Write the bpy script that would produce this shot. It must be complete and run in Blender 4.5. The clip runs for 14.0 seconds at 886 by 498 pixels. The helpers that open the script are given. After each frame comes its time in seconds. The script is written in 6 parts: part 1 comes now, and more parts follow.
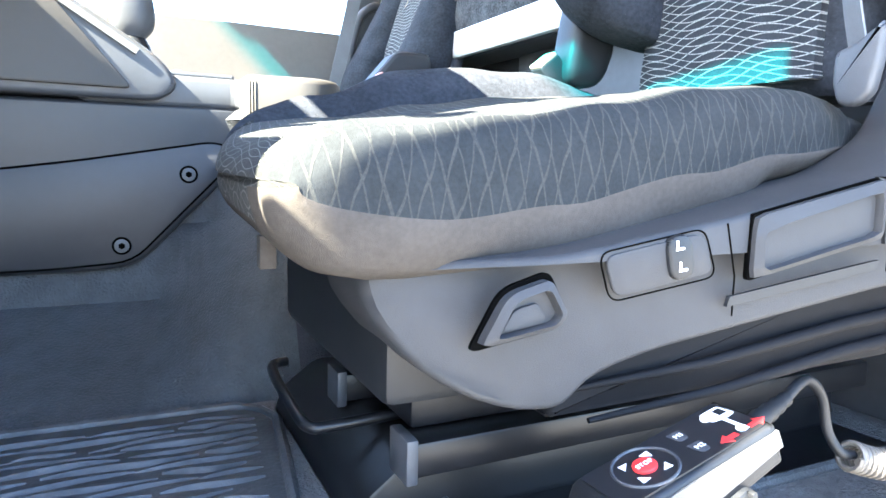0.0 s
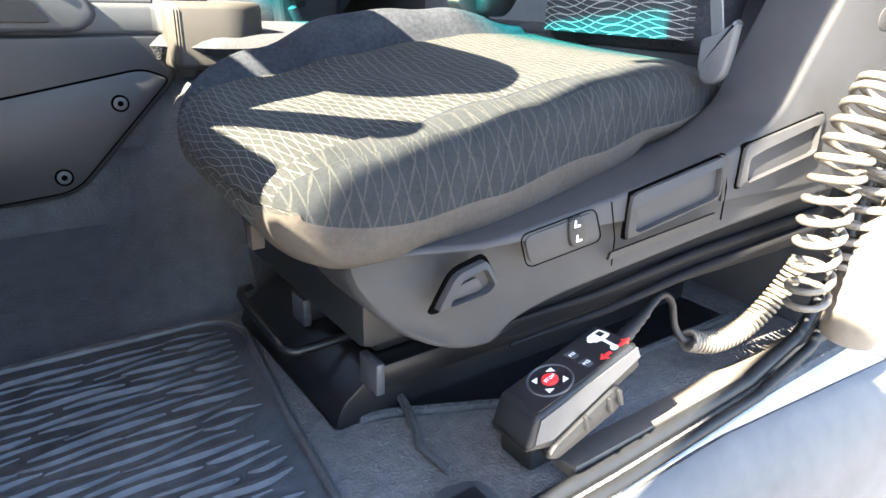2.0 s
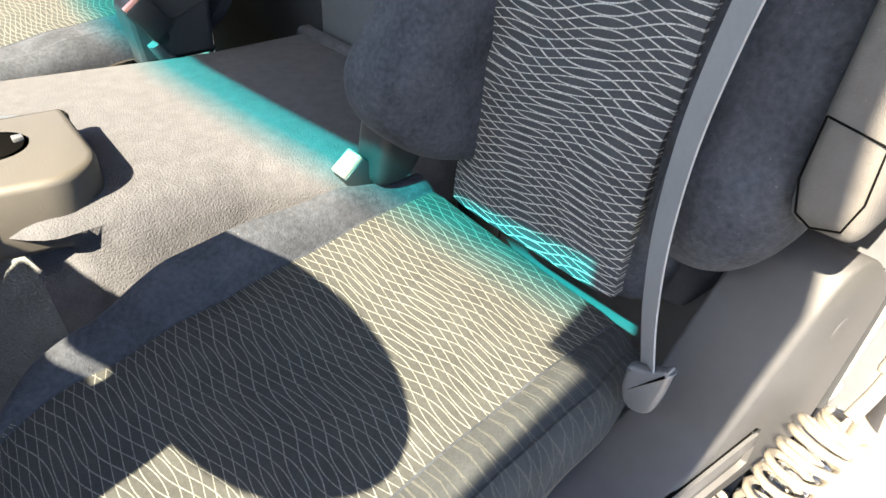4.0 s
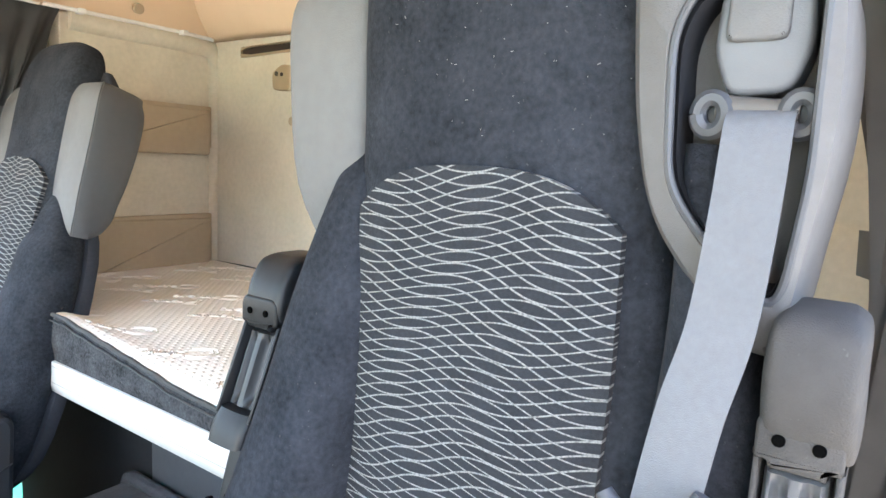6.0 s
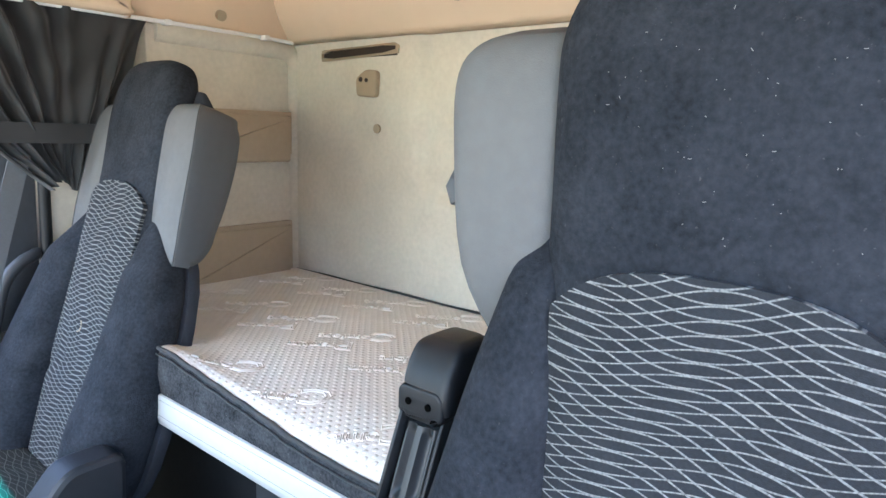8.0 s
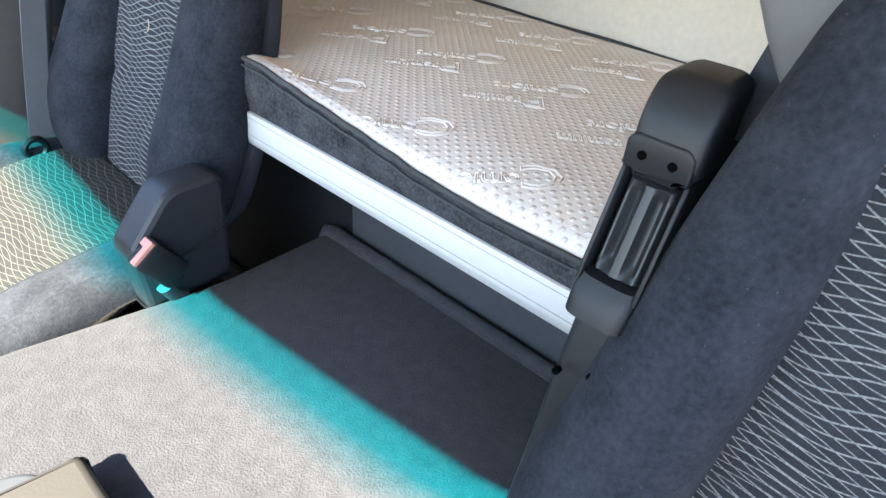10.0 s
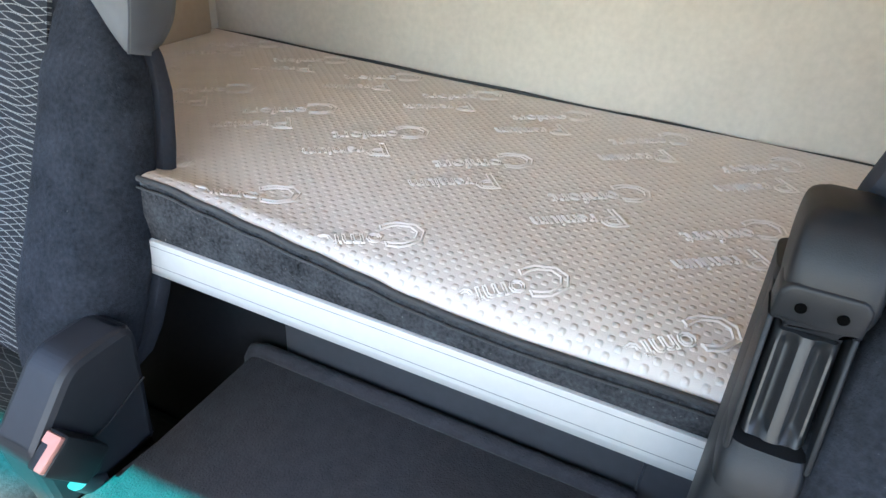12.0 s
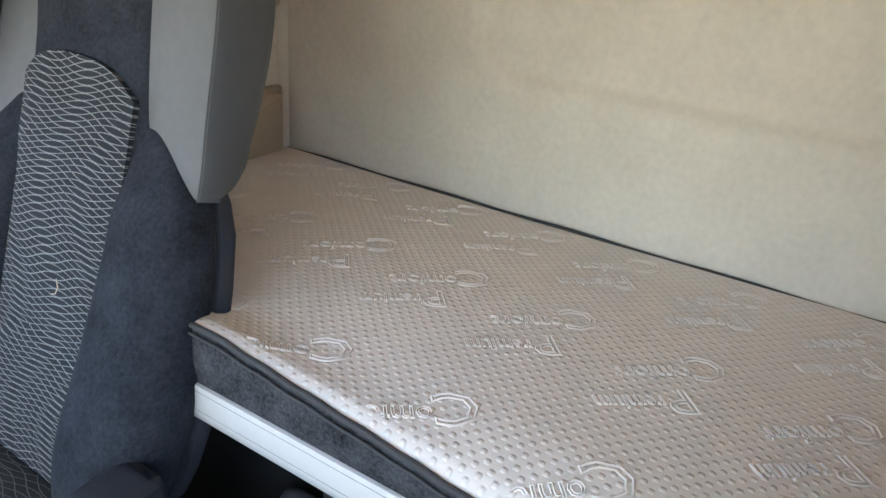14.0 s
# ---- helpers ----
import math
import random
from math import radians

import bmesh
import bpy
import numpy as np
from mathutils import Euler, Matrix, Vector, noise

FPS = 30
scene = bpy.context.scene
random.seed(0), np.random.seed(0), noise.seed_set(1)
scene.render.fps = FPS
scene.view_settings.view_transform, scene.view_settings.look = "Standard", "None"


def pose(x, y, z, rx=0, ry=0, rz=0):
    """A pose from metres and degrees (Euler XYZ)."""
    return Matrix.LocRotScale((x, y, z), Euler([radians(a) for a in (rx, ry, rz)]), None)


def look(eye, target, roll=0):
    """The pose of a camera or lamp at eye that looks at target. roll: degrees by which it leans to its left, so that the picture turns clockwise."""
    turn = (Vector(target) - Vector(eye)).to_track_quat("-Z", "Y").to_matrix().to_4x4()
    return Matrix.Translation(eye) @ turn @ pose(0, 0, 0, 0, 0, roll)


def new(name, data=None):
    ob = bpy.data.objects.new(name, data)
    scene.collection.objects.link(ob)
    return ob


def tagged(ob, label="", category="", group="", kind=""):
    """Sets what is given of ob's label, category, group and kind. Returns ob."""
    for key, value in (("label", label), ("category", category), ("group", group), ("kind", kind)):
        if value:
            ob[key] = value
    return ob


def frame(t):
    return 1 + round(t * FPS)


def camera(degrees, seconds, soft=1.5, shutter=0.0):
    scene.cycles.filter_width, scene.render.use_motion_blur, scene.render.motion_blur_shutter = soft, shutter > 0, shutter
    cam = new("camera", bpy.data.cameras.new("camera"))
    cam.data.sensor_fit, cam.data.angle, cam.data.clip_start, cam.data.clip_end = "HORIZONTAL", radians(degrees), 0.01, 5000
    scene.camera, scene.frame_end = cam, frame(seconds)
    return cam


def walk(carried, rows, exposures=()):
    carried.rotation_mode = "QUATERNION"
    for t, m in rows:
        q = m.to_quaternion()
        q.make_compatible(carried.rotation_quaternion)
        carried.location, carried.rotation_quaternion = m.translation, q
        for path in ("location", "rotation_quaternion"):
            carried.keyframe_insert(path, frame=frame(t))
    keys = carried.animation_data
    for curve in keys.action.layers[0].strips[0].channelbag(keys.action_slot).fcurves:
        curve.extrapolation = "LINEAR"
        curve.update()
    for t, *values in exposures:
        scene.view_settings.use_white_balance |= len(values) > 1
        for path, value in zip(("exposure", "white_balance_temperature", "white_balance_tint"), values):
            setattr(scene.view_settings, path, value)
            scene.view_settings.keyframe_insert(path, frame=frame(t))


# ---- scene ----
cam = camera(69.0, 14.0)
EXPOSURES = [(0.0, 5.3, 5650, 8), (1.0, 4.95, 5900, 9), (1.5, 4.7, 6050, 10), (2.0, 4.55, 6200, 10), (4.5, 4.15, 6500, 10), (5.5, 4.4, 6100, 10), (6.0, 4.62, 6200, 10), (6.5, 4.58, 6250, 10), (7.0, 4.25, 6250, 10), (7.5, 4.2, 6350, 10), (8.0, 4.25, 5550, 10), (10.5, 4.05, 5800, 10), (12.5, 4.0, 5850, 10), (13.3, 3.85, 5900, 10), (14.0, 3.65, 5900, 10)]

PATH = [
    (0, (-0.303, -0.606, 0.355), (0.584, 1.168, 0.096), 1.6),
    (0.5, (-0.338, -0.677, 0.461), (0.595, 0.978, -0.166), 1.7),
    (1, (-0.361, -0.699, 0.5), (0.583, 0.882, -0.281), 1.5),
    (1.5, (-0.374, -0.686, 0.512), (0.681, 0.819, -0.276), 1.4),
    (2, (-0.41, -0.68, 0.52), (0.688, 0.822, -0.215), 1.6),
    (2.2, (-0.422, -0.677, 0.515), (0.664, 0.85, -0.185), 1.9),
    (4.3, (-0.102, -0.366, 1.01), (1.005, 0.766, -0.207), 2.4),
    (4.5, (-0.1, -0.36, 1.025), (1.056, 0.755, -0.166), 2.6),
    (5, (-0.072, -0.374, 1.073), (1.319, 0.817, 0.269), 3.0),
    (5.5, (-0.063, -0.357, 1.121), (1.5, 0.812, 0.685), 2.8),
    (6, (-0.036, -0.308, 1.162), (1.585, 0.832, 0.891), 2.7),
    (6.5, (-0.029, -0.269, 1.19), (1.673, 0.78, 1.127), 2.1),
    (7, (-0.047, -0.259, 1.236), (1.555, 0.93, 1.379), 1.9),
    (7.5, (-0.051, -0.216, 1.287), (1.509, 1.036, 1.255), 1.8),
    (8, (-0.044, -0.143, 1.258), (1.483, 1.098, 0.9), 1.9),
    (8.2, (-0.033, -0.113, 1.236), (1.427, 1.13, 0.666), 2.3),
    (10.3, (-0.037, 0.158, 1.207), (1.226, 1.193, 0.053), 4.3),
    (10.5, (-0.023, 0.215, 1.219), (1.319, 1.229, 0.138), 4.1),
    (11, (-0.014, 0.314, 1.231), (1.52, 1.151, 0.256), 3.6),
    (11.5, (-0.011, 0.365, 1.211), (1.518, 1.096, 0.149), 3.9),
    (12, (-0.007, 0.358, 1.24), (1.547, 1.017, 0.167), 4.3),
    (12.5, (-0.006, 0.349, 1.24), (1.548, 1.06, 0.202), 5.3),
    (13, (0.004, 0.345, 1.256), (1.556, 1.1, 0.246), 4.9),
    (13.5, (0.04, 0.351, 1.249), (1.589, 1.105, 0.233), 5.0),
    (14, (0.065, 0.415, 1.316), (1.65, 1.284, 0.46), 5.6),
]
walk(cam, [(t, look(eye, target, roll)) for t, eye, target, roll in PATH], exposures=EXPOSURES)

# ---------------------------------------------------------------- light
K = 1.2                                   # metres per unit of the plan
SUN = Vector((1.0, 0.20, -0.97)).normalized()   # the way the sunlight goes


def daylight():
    world = bpy.data.worlds.new("sky")
    scene.world = world
    world.use_nodes = True
    nt = world.node_tree
    sky = nt.nodes.new("ShaderNodeTexSky")
    sky.sky_type, sky.sun_disc = 'NISHITA', False
    sky.sun_elevation = math.asin(-SUN.z)
    sky.sun_rotation = math.atan2(-SUN.x, -SUN.y)
    sky.air_density, sky.dust_density = 1.0, 1.5
    nt.links.new(sky.outputs[0], nt.nodes["Background"].inputs[0])
    nt.nodes["Background"].inputs[1].default_value = 0.075
    lamp = bpy.data.lights.new("sun", 'SUN')
    lamp.energy, lamp.angle, lamp.color = 5.0, radians(0.53), (1.0, 0.85, 0.62)
    ob = new("sun", lamp)
    ob.matrix_world = Matrix.Translation((-6, -3, 8)) @ SUN.to_track_quat("-Z", "Y").to_matrix().to_4x4()


daylight()

# ---------------------------------------------------------------- materials
MATS = {}


def material(name, base, rough=0.6, metal=0.0, vary=0.12, scale=40.0, bump=0.15, bump_scale=250.0, fine=None, spec=0.5, sheen=0.0, stain=0.0, dust=0.0):
    """A surface with a blotchy colour at two scales, fine relief and, where asked, pale dust."""
    if name in MATS:
        return MATS[name]
    m = bpy.data.materials.new(name)
    m.use_nodes = True
    nt = m.node_tree
    b = nt.nodes["Principled BSDF"]
    b.inputs["Roughness"].default_value = rough
    b.inputs["Metallic"].default_value = metal
    b.inputs["Specular IOR Level"].default_value = spec
    if sheen:
        b.inputs["Sheen Weight"].default_value = sheen
        b.inputs["Sheen Roughness"].default_value = 0.4
    tc = nt.nodes.new("ShaderNodeTexCoord")
    n1 = nt.nodes.new("ShaderNodeTexNoise")
    n1.inputs["Scale"].default_value, n1.inputs["Detail"].default_value = scale, 5
    n2 = nt.nodes.new("ShaderNodeTexNoise")
    n2.inputs["Scale"].default_value, n2.inputs["Detail"].default_value = max(scale / 9, 2.0), 3
    for n in (n1, n2):
        nt.links.new(tc.outputs["Object"], n.inputs["Vector"])
    mix = nt.nodes.new("ShaderNodeMath")
    mix.operation = 'ADD'
    nt.links.new(n1.outputs["Fac"], mix.inputs[0])
    nt.links.new(n2.outputs["Fac"], mix.inputs[1])
    ramp = nt.nodes.new("ShaderNodeMapRange")
    ramp.inputs["From Min"].default_value, ramp.inputs["From Max"].default_value = 0.6, 1.4
    ramp.inputs["To Min"].default_value, ramp.inputs["To Max"].default_value = 1 - vary, 1 + vary
    nt.links.new(mix.outputs[0], ramp.inputs["Value"])
    col = nt.nodes.new("ShaderNodeVectorMath")
    col.operation = 'SCALE'
    col.inputs[0].default_value = base[:3]
    nt.links.new(ramp.outputs[0], col.inputs["Scale"])
    out = col.outputs[0]
    if stain or dust:
        n3 = nt.nodes.new("ShaderNodeTexNoise")
        n3.inputs["Scale"].default_value, n3.inputs["Detail"].default_value = (260.0, 2) if dust else (6.0, 6)
        nt.links.new(tc.outputs["Object"], n3.inputs["Vector"])
        cut = nt.nodes.new("ShaderNodeMapRange")
        lo, hi = (0.70, 0.80) if dust else (0.52, 0.75)
        cut.inputs["From Min"].default_value, cut.inputs["From Max"].default_value = lo, hi
        cut.inputs["To Max"].default_value = dust or stain
        nt.links.new(n3.outputs["Fac"], cut.inputs["Value"])
        mx = nt.nodes.new("ShaderNodeMix")
        mx.data_type = 'RGBA'
        nt.links.new(cut.outputs[0], mx.inputs["Factor"])
        nt.links.new(out, mx.inputs["A"])
        mx.inputs["B"].default_value = (0.42, 0.40, 0.37, 1) if dust else tuple(c * 0.55 for c in base[:3]) + (1,)
        out = mx.outputs["Result"]
    nt.links.new(out, b.inputs["Base Color"])
    if bump:
        n4 = nt.nodes.new("ShaderNodeTexNoise")
        n4.inputs["Scale"].default_value, n4.inputs["Detail"].default_value = bump_scale, 3
        nt.links.new(tc.outputs["Object"], n4.inputs["Vector"])
        bp = nt.nodes.new("ShaderNodeBump")
        bp.inputs["Strength"].default_value, bp.inputs["Distance"].default_value = bump, fine or 0.002
        nt.links.new(n4.outputs["Fac"], bp.inputs["Height"])
        nt.links.new(bp.outputs[0], b.inputs["Normal"])
    MATS[name] = m
    return m


def net_fabric(name, across, along, ground=(0.024, 0.026, 0.031), thread=(0.22, 0.225, 0.225), lines=((31.0, 0.0115, 0.0, 0.0), (31.0, -0.0115, 0.7, 0.0)), pitch=88.0, width=0.080, wrap=0.0, swirl=1.6, sway=(1.3, 17.0)):
    """Dark cloth with woven pale threads that swing to and fro and cross each other in long waves.
    lines: waves a metre (radians), swing, phase and slant of each family of threads; sway: how the waves wander along the cloth."""
    m = material(name, ground, 0.9, vary=0.25, scale=300, bump=0.3, bump_scale=900, spec=0.08, sheen=0.03)
    nt = m.node_tree
    b = nt.nodes["Principled BSDF"]
    tc = nt.nodes.new("ShaderNodeTexCoord")
    sep = nt.nodes.new("ShaderNodeSeparateXYZ")
    warp = nt.nodes.new("ShaderNodeTexNoise")
    warp.inputs["Scale"].default_value, warp.inputs["Detail"].default_value = 3.5, 0
    nt.links.new(tc.outputs["Object"], warp.inputs["Vector"])
    nt.links.new(tc.outputs["Object"], sep.inputs[0])

    def math_node(op, a, c, d=None):
        n = nt.nodes.new("ShaderNodeMath")
        n.operation = op
        for i, x in enumerate((a, c, d)):
            if x is None:
                continue
            if isinstance(x, (int, float)):
                n.inputs[i].default_value = x
            else:
                nt.links.new(x, n.inputs[i])
        return n.outputs[0]

    u, v = sep.outputs[across], sep.outputs[along]
    if wrap:
        v = math_node('MULTIPLY_ADD', sep.outputs[2], wrap, v)
    total = None
    slow = math_node('MULTIPLY', math_node('SINE', math_node('MULTIPLY_ADD', v, sway[1], 1.0), 0), sway[0])
    slow = math_node('MULTIPLY_ADD', warp.outputs["Fac"], swirl, slow)
    for k, amp, phase, slant in lines:
        ang = math_node('ADD', math_node('MULTIPLY_ADD', u, k, phase), slow)
        wav = math_node('MULTIPLY_ADD', math_node('SINE', ang, 0), amp, v if not slant else math_node('MULTIPLY_ADD', v, slant, u))
        cyc = math_node('FRACT', math_node('MULTIPLY', wav, pitch), 0)
        dist = math_node('ABSOLUTE', math_node('SUBTRACT', cyc, 0.5), 0)
        soft = nt.nodes.new("ShaderNodeMapRange")
        soft.inputs["From Min"].default_value, soft.inputs["From Max"].default_value = width, width * 0.55
        nt.links.new(dist, soft.inputs["Value"])
        line = soft.outputs[0]
        total = line if total is None else math_node('MAXIMUM', total, line)
    fuzz = nt.nodes.new("ShaderNodeTexNoise")
    fuzz.inputs["Scale"].default_value, fuzz.inputs["Detail"].default_value = 420, 1
    nt.links.new(tc.outputs["Object"], fuzz.inputs["Vector"])
    worn = math_node('MULTIPLY', total, math_node('MULTIPLY_ADD', fuzz.outputs["Fac"], 1.7, -0.05))
    worn = math_node('MINIMUM', worn, 1.0)
    old = b.inputs["Base Color"].links[0].from_socket
    mx = nt.nodes.new("ShaderNodeMix")
    mx.data_type = 'RGBA'
    nt.links.new(worn, mx.inputs["Factor"])
    nt.links.new(old, mx.inputs["A"])
    mx.inputs["B"].default_value = (*thread, 1)
    nt.links.new(mx.outputs["Result"], b.inputs["Base Color"])
    bp = nt.nodes.new("ShaderNodeBump")
    bp.inputs["Strength"].default_value, bp.inputs["Distance"].default_value = 0.5, 0.0008
    nt.links.new(worn, bp.inputs["Height"])
    nt.links.new(b.inputs["Normal"].links[0].from_socket, bp.inputs["Normal"])
    nt.links.new(bp.outputs[0], b.inputs["Normal"])
    return m


VELOUR = material("black_velour", (0.023, 0.0255, 0.032), 0.95, vary=0.5, scale=160, bump=0.5, bump_scale=420, spec=0.06, sheen=0.02, dust=0.09)
def stitched(name):
    """Velour with faint slanting zigzag stitch lines."""
    m = net_fabric(name, 0, 2, ground=(0.018, 0.020, 0.022), thread=(0.034, 0.035, 0.034), lines=((260.0, 0.0016, 0.0, 0.22), (260.0, -0.0016, 1.5, -0.30)), pitch=62.0, width=0.07)
    return m


SKIRT = material("brown_grey_cloth", (0.048, 0.043, 0.039), 0.9, vary=0.2, scale=200, bump=0.3, bump_scale=900, spec=0.1)
NET_BACK = net_fabric("net_cloth_upright", 1, 2)
NET_SEAT = net_fabric("net_cloth_flat", 1, 0, wrap=1.0, pitch=74.0, width=0.058, thread=(0.100, 0.102, 0.096), ground=(0.022, 0.023, 0.023), lines=((33.0, 0.0125, 0.0, 0.0), (33.0, -0.0125, 0.6, 0.0)), sway=(1.2, 15.0))
BOLSTER = stitched("stitched_velour")
REAR_CLOTH = material("dark_grey_rear_cloth", (0.034, 0.036, 0.044), 0.9, vary=0.15, scale=200, bump=0.3, bump_scale=800, spec=0.1)
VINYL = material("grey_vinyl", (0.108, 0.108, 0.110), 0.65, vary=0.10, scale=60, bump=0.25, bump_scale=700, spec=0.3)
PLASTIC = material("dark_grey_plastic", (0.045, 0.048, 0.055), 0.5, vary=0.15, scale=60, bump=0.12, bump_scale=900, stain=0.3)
PLASTIC_LIGHT = material("worn_grey_plastic", (0.10, 0.105, 0.115), 0.5, vary=0.15, scale=40, bump=0.12, bump_scale=900)
SHOULDER = material("worn_grey_shoulder_plastic", (0.088, 0.086, 0.086), 0.6, vary=0.12, scale=50, bump=0.25, bump_scale=900, spec=0.3, stain=0.25)
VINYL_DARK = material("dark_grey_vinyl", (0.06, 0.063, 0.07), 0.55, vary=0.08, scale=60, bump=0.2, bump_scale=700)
TRIM = material("anthracite_trim_plastic", (0.025, 0.0255, 0.028), 0.62, vary=0.14, scale=60, bump=0.25, bump_scale=1200, spec=0.3, stain=0.2)
SKIRT_PLASTIC = material("brown_grey_plastic", (0.085, 0.078, 0.072), 0.55, vary=0.10, scale=60, bump=0.12, bump_scale=1200)
GRIP = material("glossy_black_plastic", (0.016, 0.017, 0.019), 0.38, vary=0.1, scale=60, bump=0.03, bump_scale=600, spec=0.35)
COVER = material("smooth_black_cover", (0.017, 0.018, 0.022), 0.5, vary=0.15, scale=60, bump=0.1, bump_scale=900, spec=0.35)
ARM_GREY = material("grained_grey_plastic", (0.047, 0.045, 0.044), 0.75, vary=0.18, scale=50, bump=0.35, bump_scale=800, spec=0.2, dust=0.06)
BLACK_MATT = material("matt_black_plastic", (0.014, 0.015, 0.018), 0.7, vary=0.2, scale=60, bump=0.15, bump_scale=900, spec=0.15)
GRIP_GREY = material("glossy_grey_plastic", (0.075, 0.078, 0.085), 0.28, vary=0.1, scale=60, bump=0.03, bump_scale=600)
HOLE = material("dark_hole", (0.002, 0.002, 0.002), 1.0, vary=0.1, bump=0.0, spec=0.0)
BLACK = material("black_plastic", (0.011, 0.012, 0.014), 0.45, vary=0.2, scale=60, bump=0.10, bump_scale=900, spec=0.28)
METAL_BLACK = material("black_painted_steel", (0.007, 0.0075, 0.009), 0.36, vary=0.3, scale=50, bump=0.05, bump_scale=400, stain=0.4, spec=0.3)
STEEL = material("worn_steel", (0.45, 0.44, 0.42), 0.35, 1.0, vary=0.2, scale=60, bump=0.05, bump_scale=400)
ALU = material("brushed_aluminium", (0.56, 0.55, 0.54), 0.55, 0.25, vary=0.05, scale=60, bump=0.04, bump_scale=600)
WEB = material("grey_webbing", (0.105, 0.109, 0.120), 0.75, vary=0.1, scale=200, bump=0.3, bump_scale=1200)
RUBBER = material("black_floor_rubber", (0.044, 0.048, 0.053), 0.6, vary=0.35, scale=30, bump=0.8, bump_scale=240, fine=0.005, stain=0.4, spec=0.3)
BELLOWS = material("black_bellows_rubber", (0.005, 0.005, 0.006), 0.75, vary=0.2, scale=60, bump=0.1, bump_scale=500, spec=0.15)
STEP = material("grey_step_plastic", (0.075, 0.078, 0.084), 0.55, vary=0.2, scale=30, bump=0.2, bump_scale=500, spec=0.3, stain=0.3)
FLOOR = material("worn_floor_carpet", (0.105, 0.105, 0.108), 0.9, vary=0.35, scale=60, bump=1.0, bump_scale=220, fine=0.005, stain=0.4, spec=0.15)
CARPET = material("dark_tunnel_carpet", (0.040, 0.0405, 0.047), 0.95, vary=0.22, scale=420, bump=1.0, bump_scale=330, fine=0.0022, spec=0.05, sheen=0.05)
BEIGE = material("beige_trim_cloth", (0.60, 0.548, 0.462), 0.85, vary=0.10, scale=70, bump=0.12, bump_scale=500)
# Upper mouldings: sunlight bounced up from below is tinted into this beige.
BEIGE_SMOOTH = material("bounce_lit_beige", (0.66, 0.51, 0.365), 0.6, vary=0.05, scale=12, bump=0.05, bump_scale=500)
FELT = material("dark_grey_felt", (0.042, 0.043, 0.047), 0.95, vary=0.9, scale=200, bump=1.0, bump_scale=300, spec=0.05, dust=0.42)
def studded(name, base):
    """Mattress cloth, quilted with small studs in staggered rows."""
    m = material(name, base, 0.95, vary=0.06, scale=30, bump=0.15, bump_scale=700, spec=0.08, stain=0.10)
    nt = m.node_tree
    tc = nt.nodes.new("ShaderNodeTexCoord")
    mp = nt.nodes.new("ShaderNodeMapping")
    mp.inputs["Rotation"].default_value = (0, 0, radians(45))
    nt.links.new(tc.outputs["Object"], mp.inputs[0])
    sep = nt.nodes.new("ShaderNodeSeparateXYZ")
    nt.links.new(mp.outputs[0], sep.inputs[0])
    waves = []
    for i in range(2):
        a = nt.nodes.new("ShaderNodeMath")
        a.operation = 'MULTIPLY'
        a.inputs[1].default_value = 2 * math.pi / 0.0150
        nt.links.new(sep.outputs[i], a.inputs[0])
        w = nt.nodes.new("ShaderNodeMath")
        w.operation = 'COSINE'
        nt.links.new(a.outputs[0], w.inputs[0])
        waves.append(w.outputs[0])
    add = nt.nodes.new("ShaderNodeMath")
    add.operation = 'ADD'
    nt.links.new(waves[0], add.inputs[0])
    nt.links.new(waves[1], add.inputs[1])
    cut = nt.nodes.new("ShaderNodeMapRange")
    cut.interpolation_type = 'SMOOTHSTEP'
    cut.inputs["From Min"].default_value, cut.inputs["From Max"].default_value = 0.2, 2.0
    nt.links.new(add.outputs[0], cut.inputs[0])
    bp = nt.nodes.new("ShaderNodeBump")
    bp.inputs["Strength"].default_value, bp.inputs["Distance"].default_value = 0.5, 0.0030
    nt.links.new(cut.outputs[0], bp.inputs["Height"])
    b = nt.nodes["Principled BSDF"]
    old = b.inputs["Normal"].links[0].from_socket
    nt.links.new(old, bp.inputs["Normal"])
    nt.links.new(bp.outputs[0], b.inputs["Normal"])
    return m


TICKING = studded("white_mattress_cloth", (0.72, 0.67, 0.63))
TICKING_RAISED = material("raised_mattress_cloth", (0.73, 0.68, 0.64), 0.95, vary=0.04, bump=0.15, bump_scale=700, spec=0.08)
PIPING = material("dark_piping", (0.04, 0.04, 0.042), 0.8, vary=0.2, scale=300, bump=0.3, bump_scale=900)
PLUG = material("tan_plastic", (0.36, 0.28, 0.19), 0.5, vary=0.06, bump=0.05)
DARK_BROWN = material("dark_brown_slot", (0.03, 0.02, 0.015), 0.8, vary=0.1, bump=0.0)
POCKET = material("tan_padded_cloth", (0.42, 0.34, 0.25), 0.85, vary=0.06, scale=60, bump=0.15, bump_scale=600)
GREY_BROWN = material("brown_grey_facing", (0.030, 0.027, 0.024), 0.6, vary=0.06, bump=0.1)
CONSOLE = material("blue_grey_plastic", (0.016, 0.017, 0.021), 0.5, vary=0.10, scale=60, bump=0.15, bump_scale=1000, stain=0.15)
MAT = material("worn_mat_rubber", (0.046, 0.049, 0.054), 0.40, vary=0.55, scale=45, bump=0.5, bump_scale=140, stain=0.6, spec=0.35)
FOIL = material("keypad_foil", (0.012, 0.012, 0.014), 0.4, vary=0.1, bump=0.0)
HOSE = material("dusty_black_hose", (0.088, 0.080, 0.070), 0.33, vary=0.3, scale=60, bump=0.05)
SUNNED = material("dusty_grey_plastic", (0.10, 0.088, 0.075), 0.7, vary=0.15, scale=80, bump=0.2, bump_scale=900)
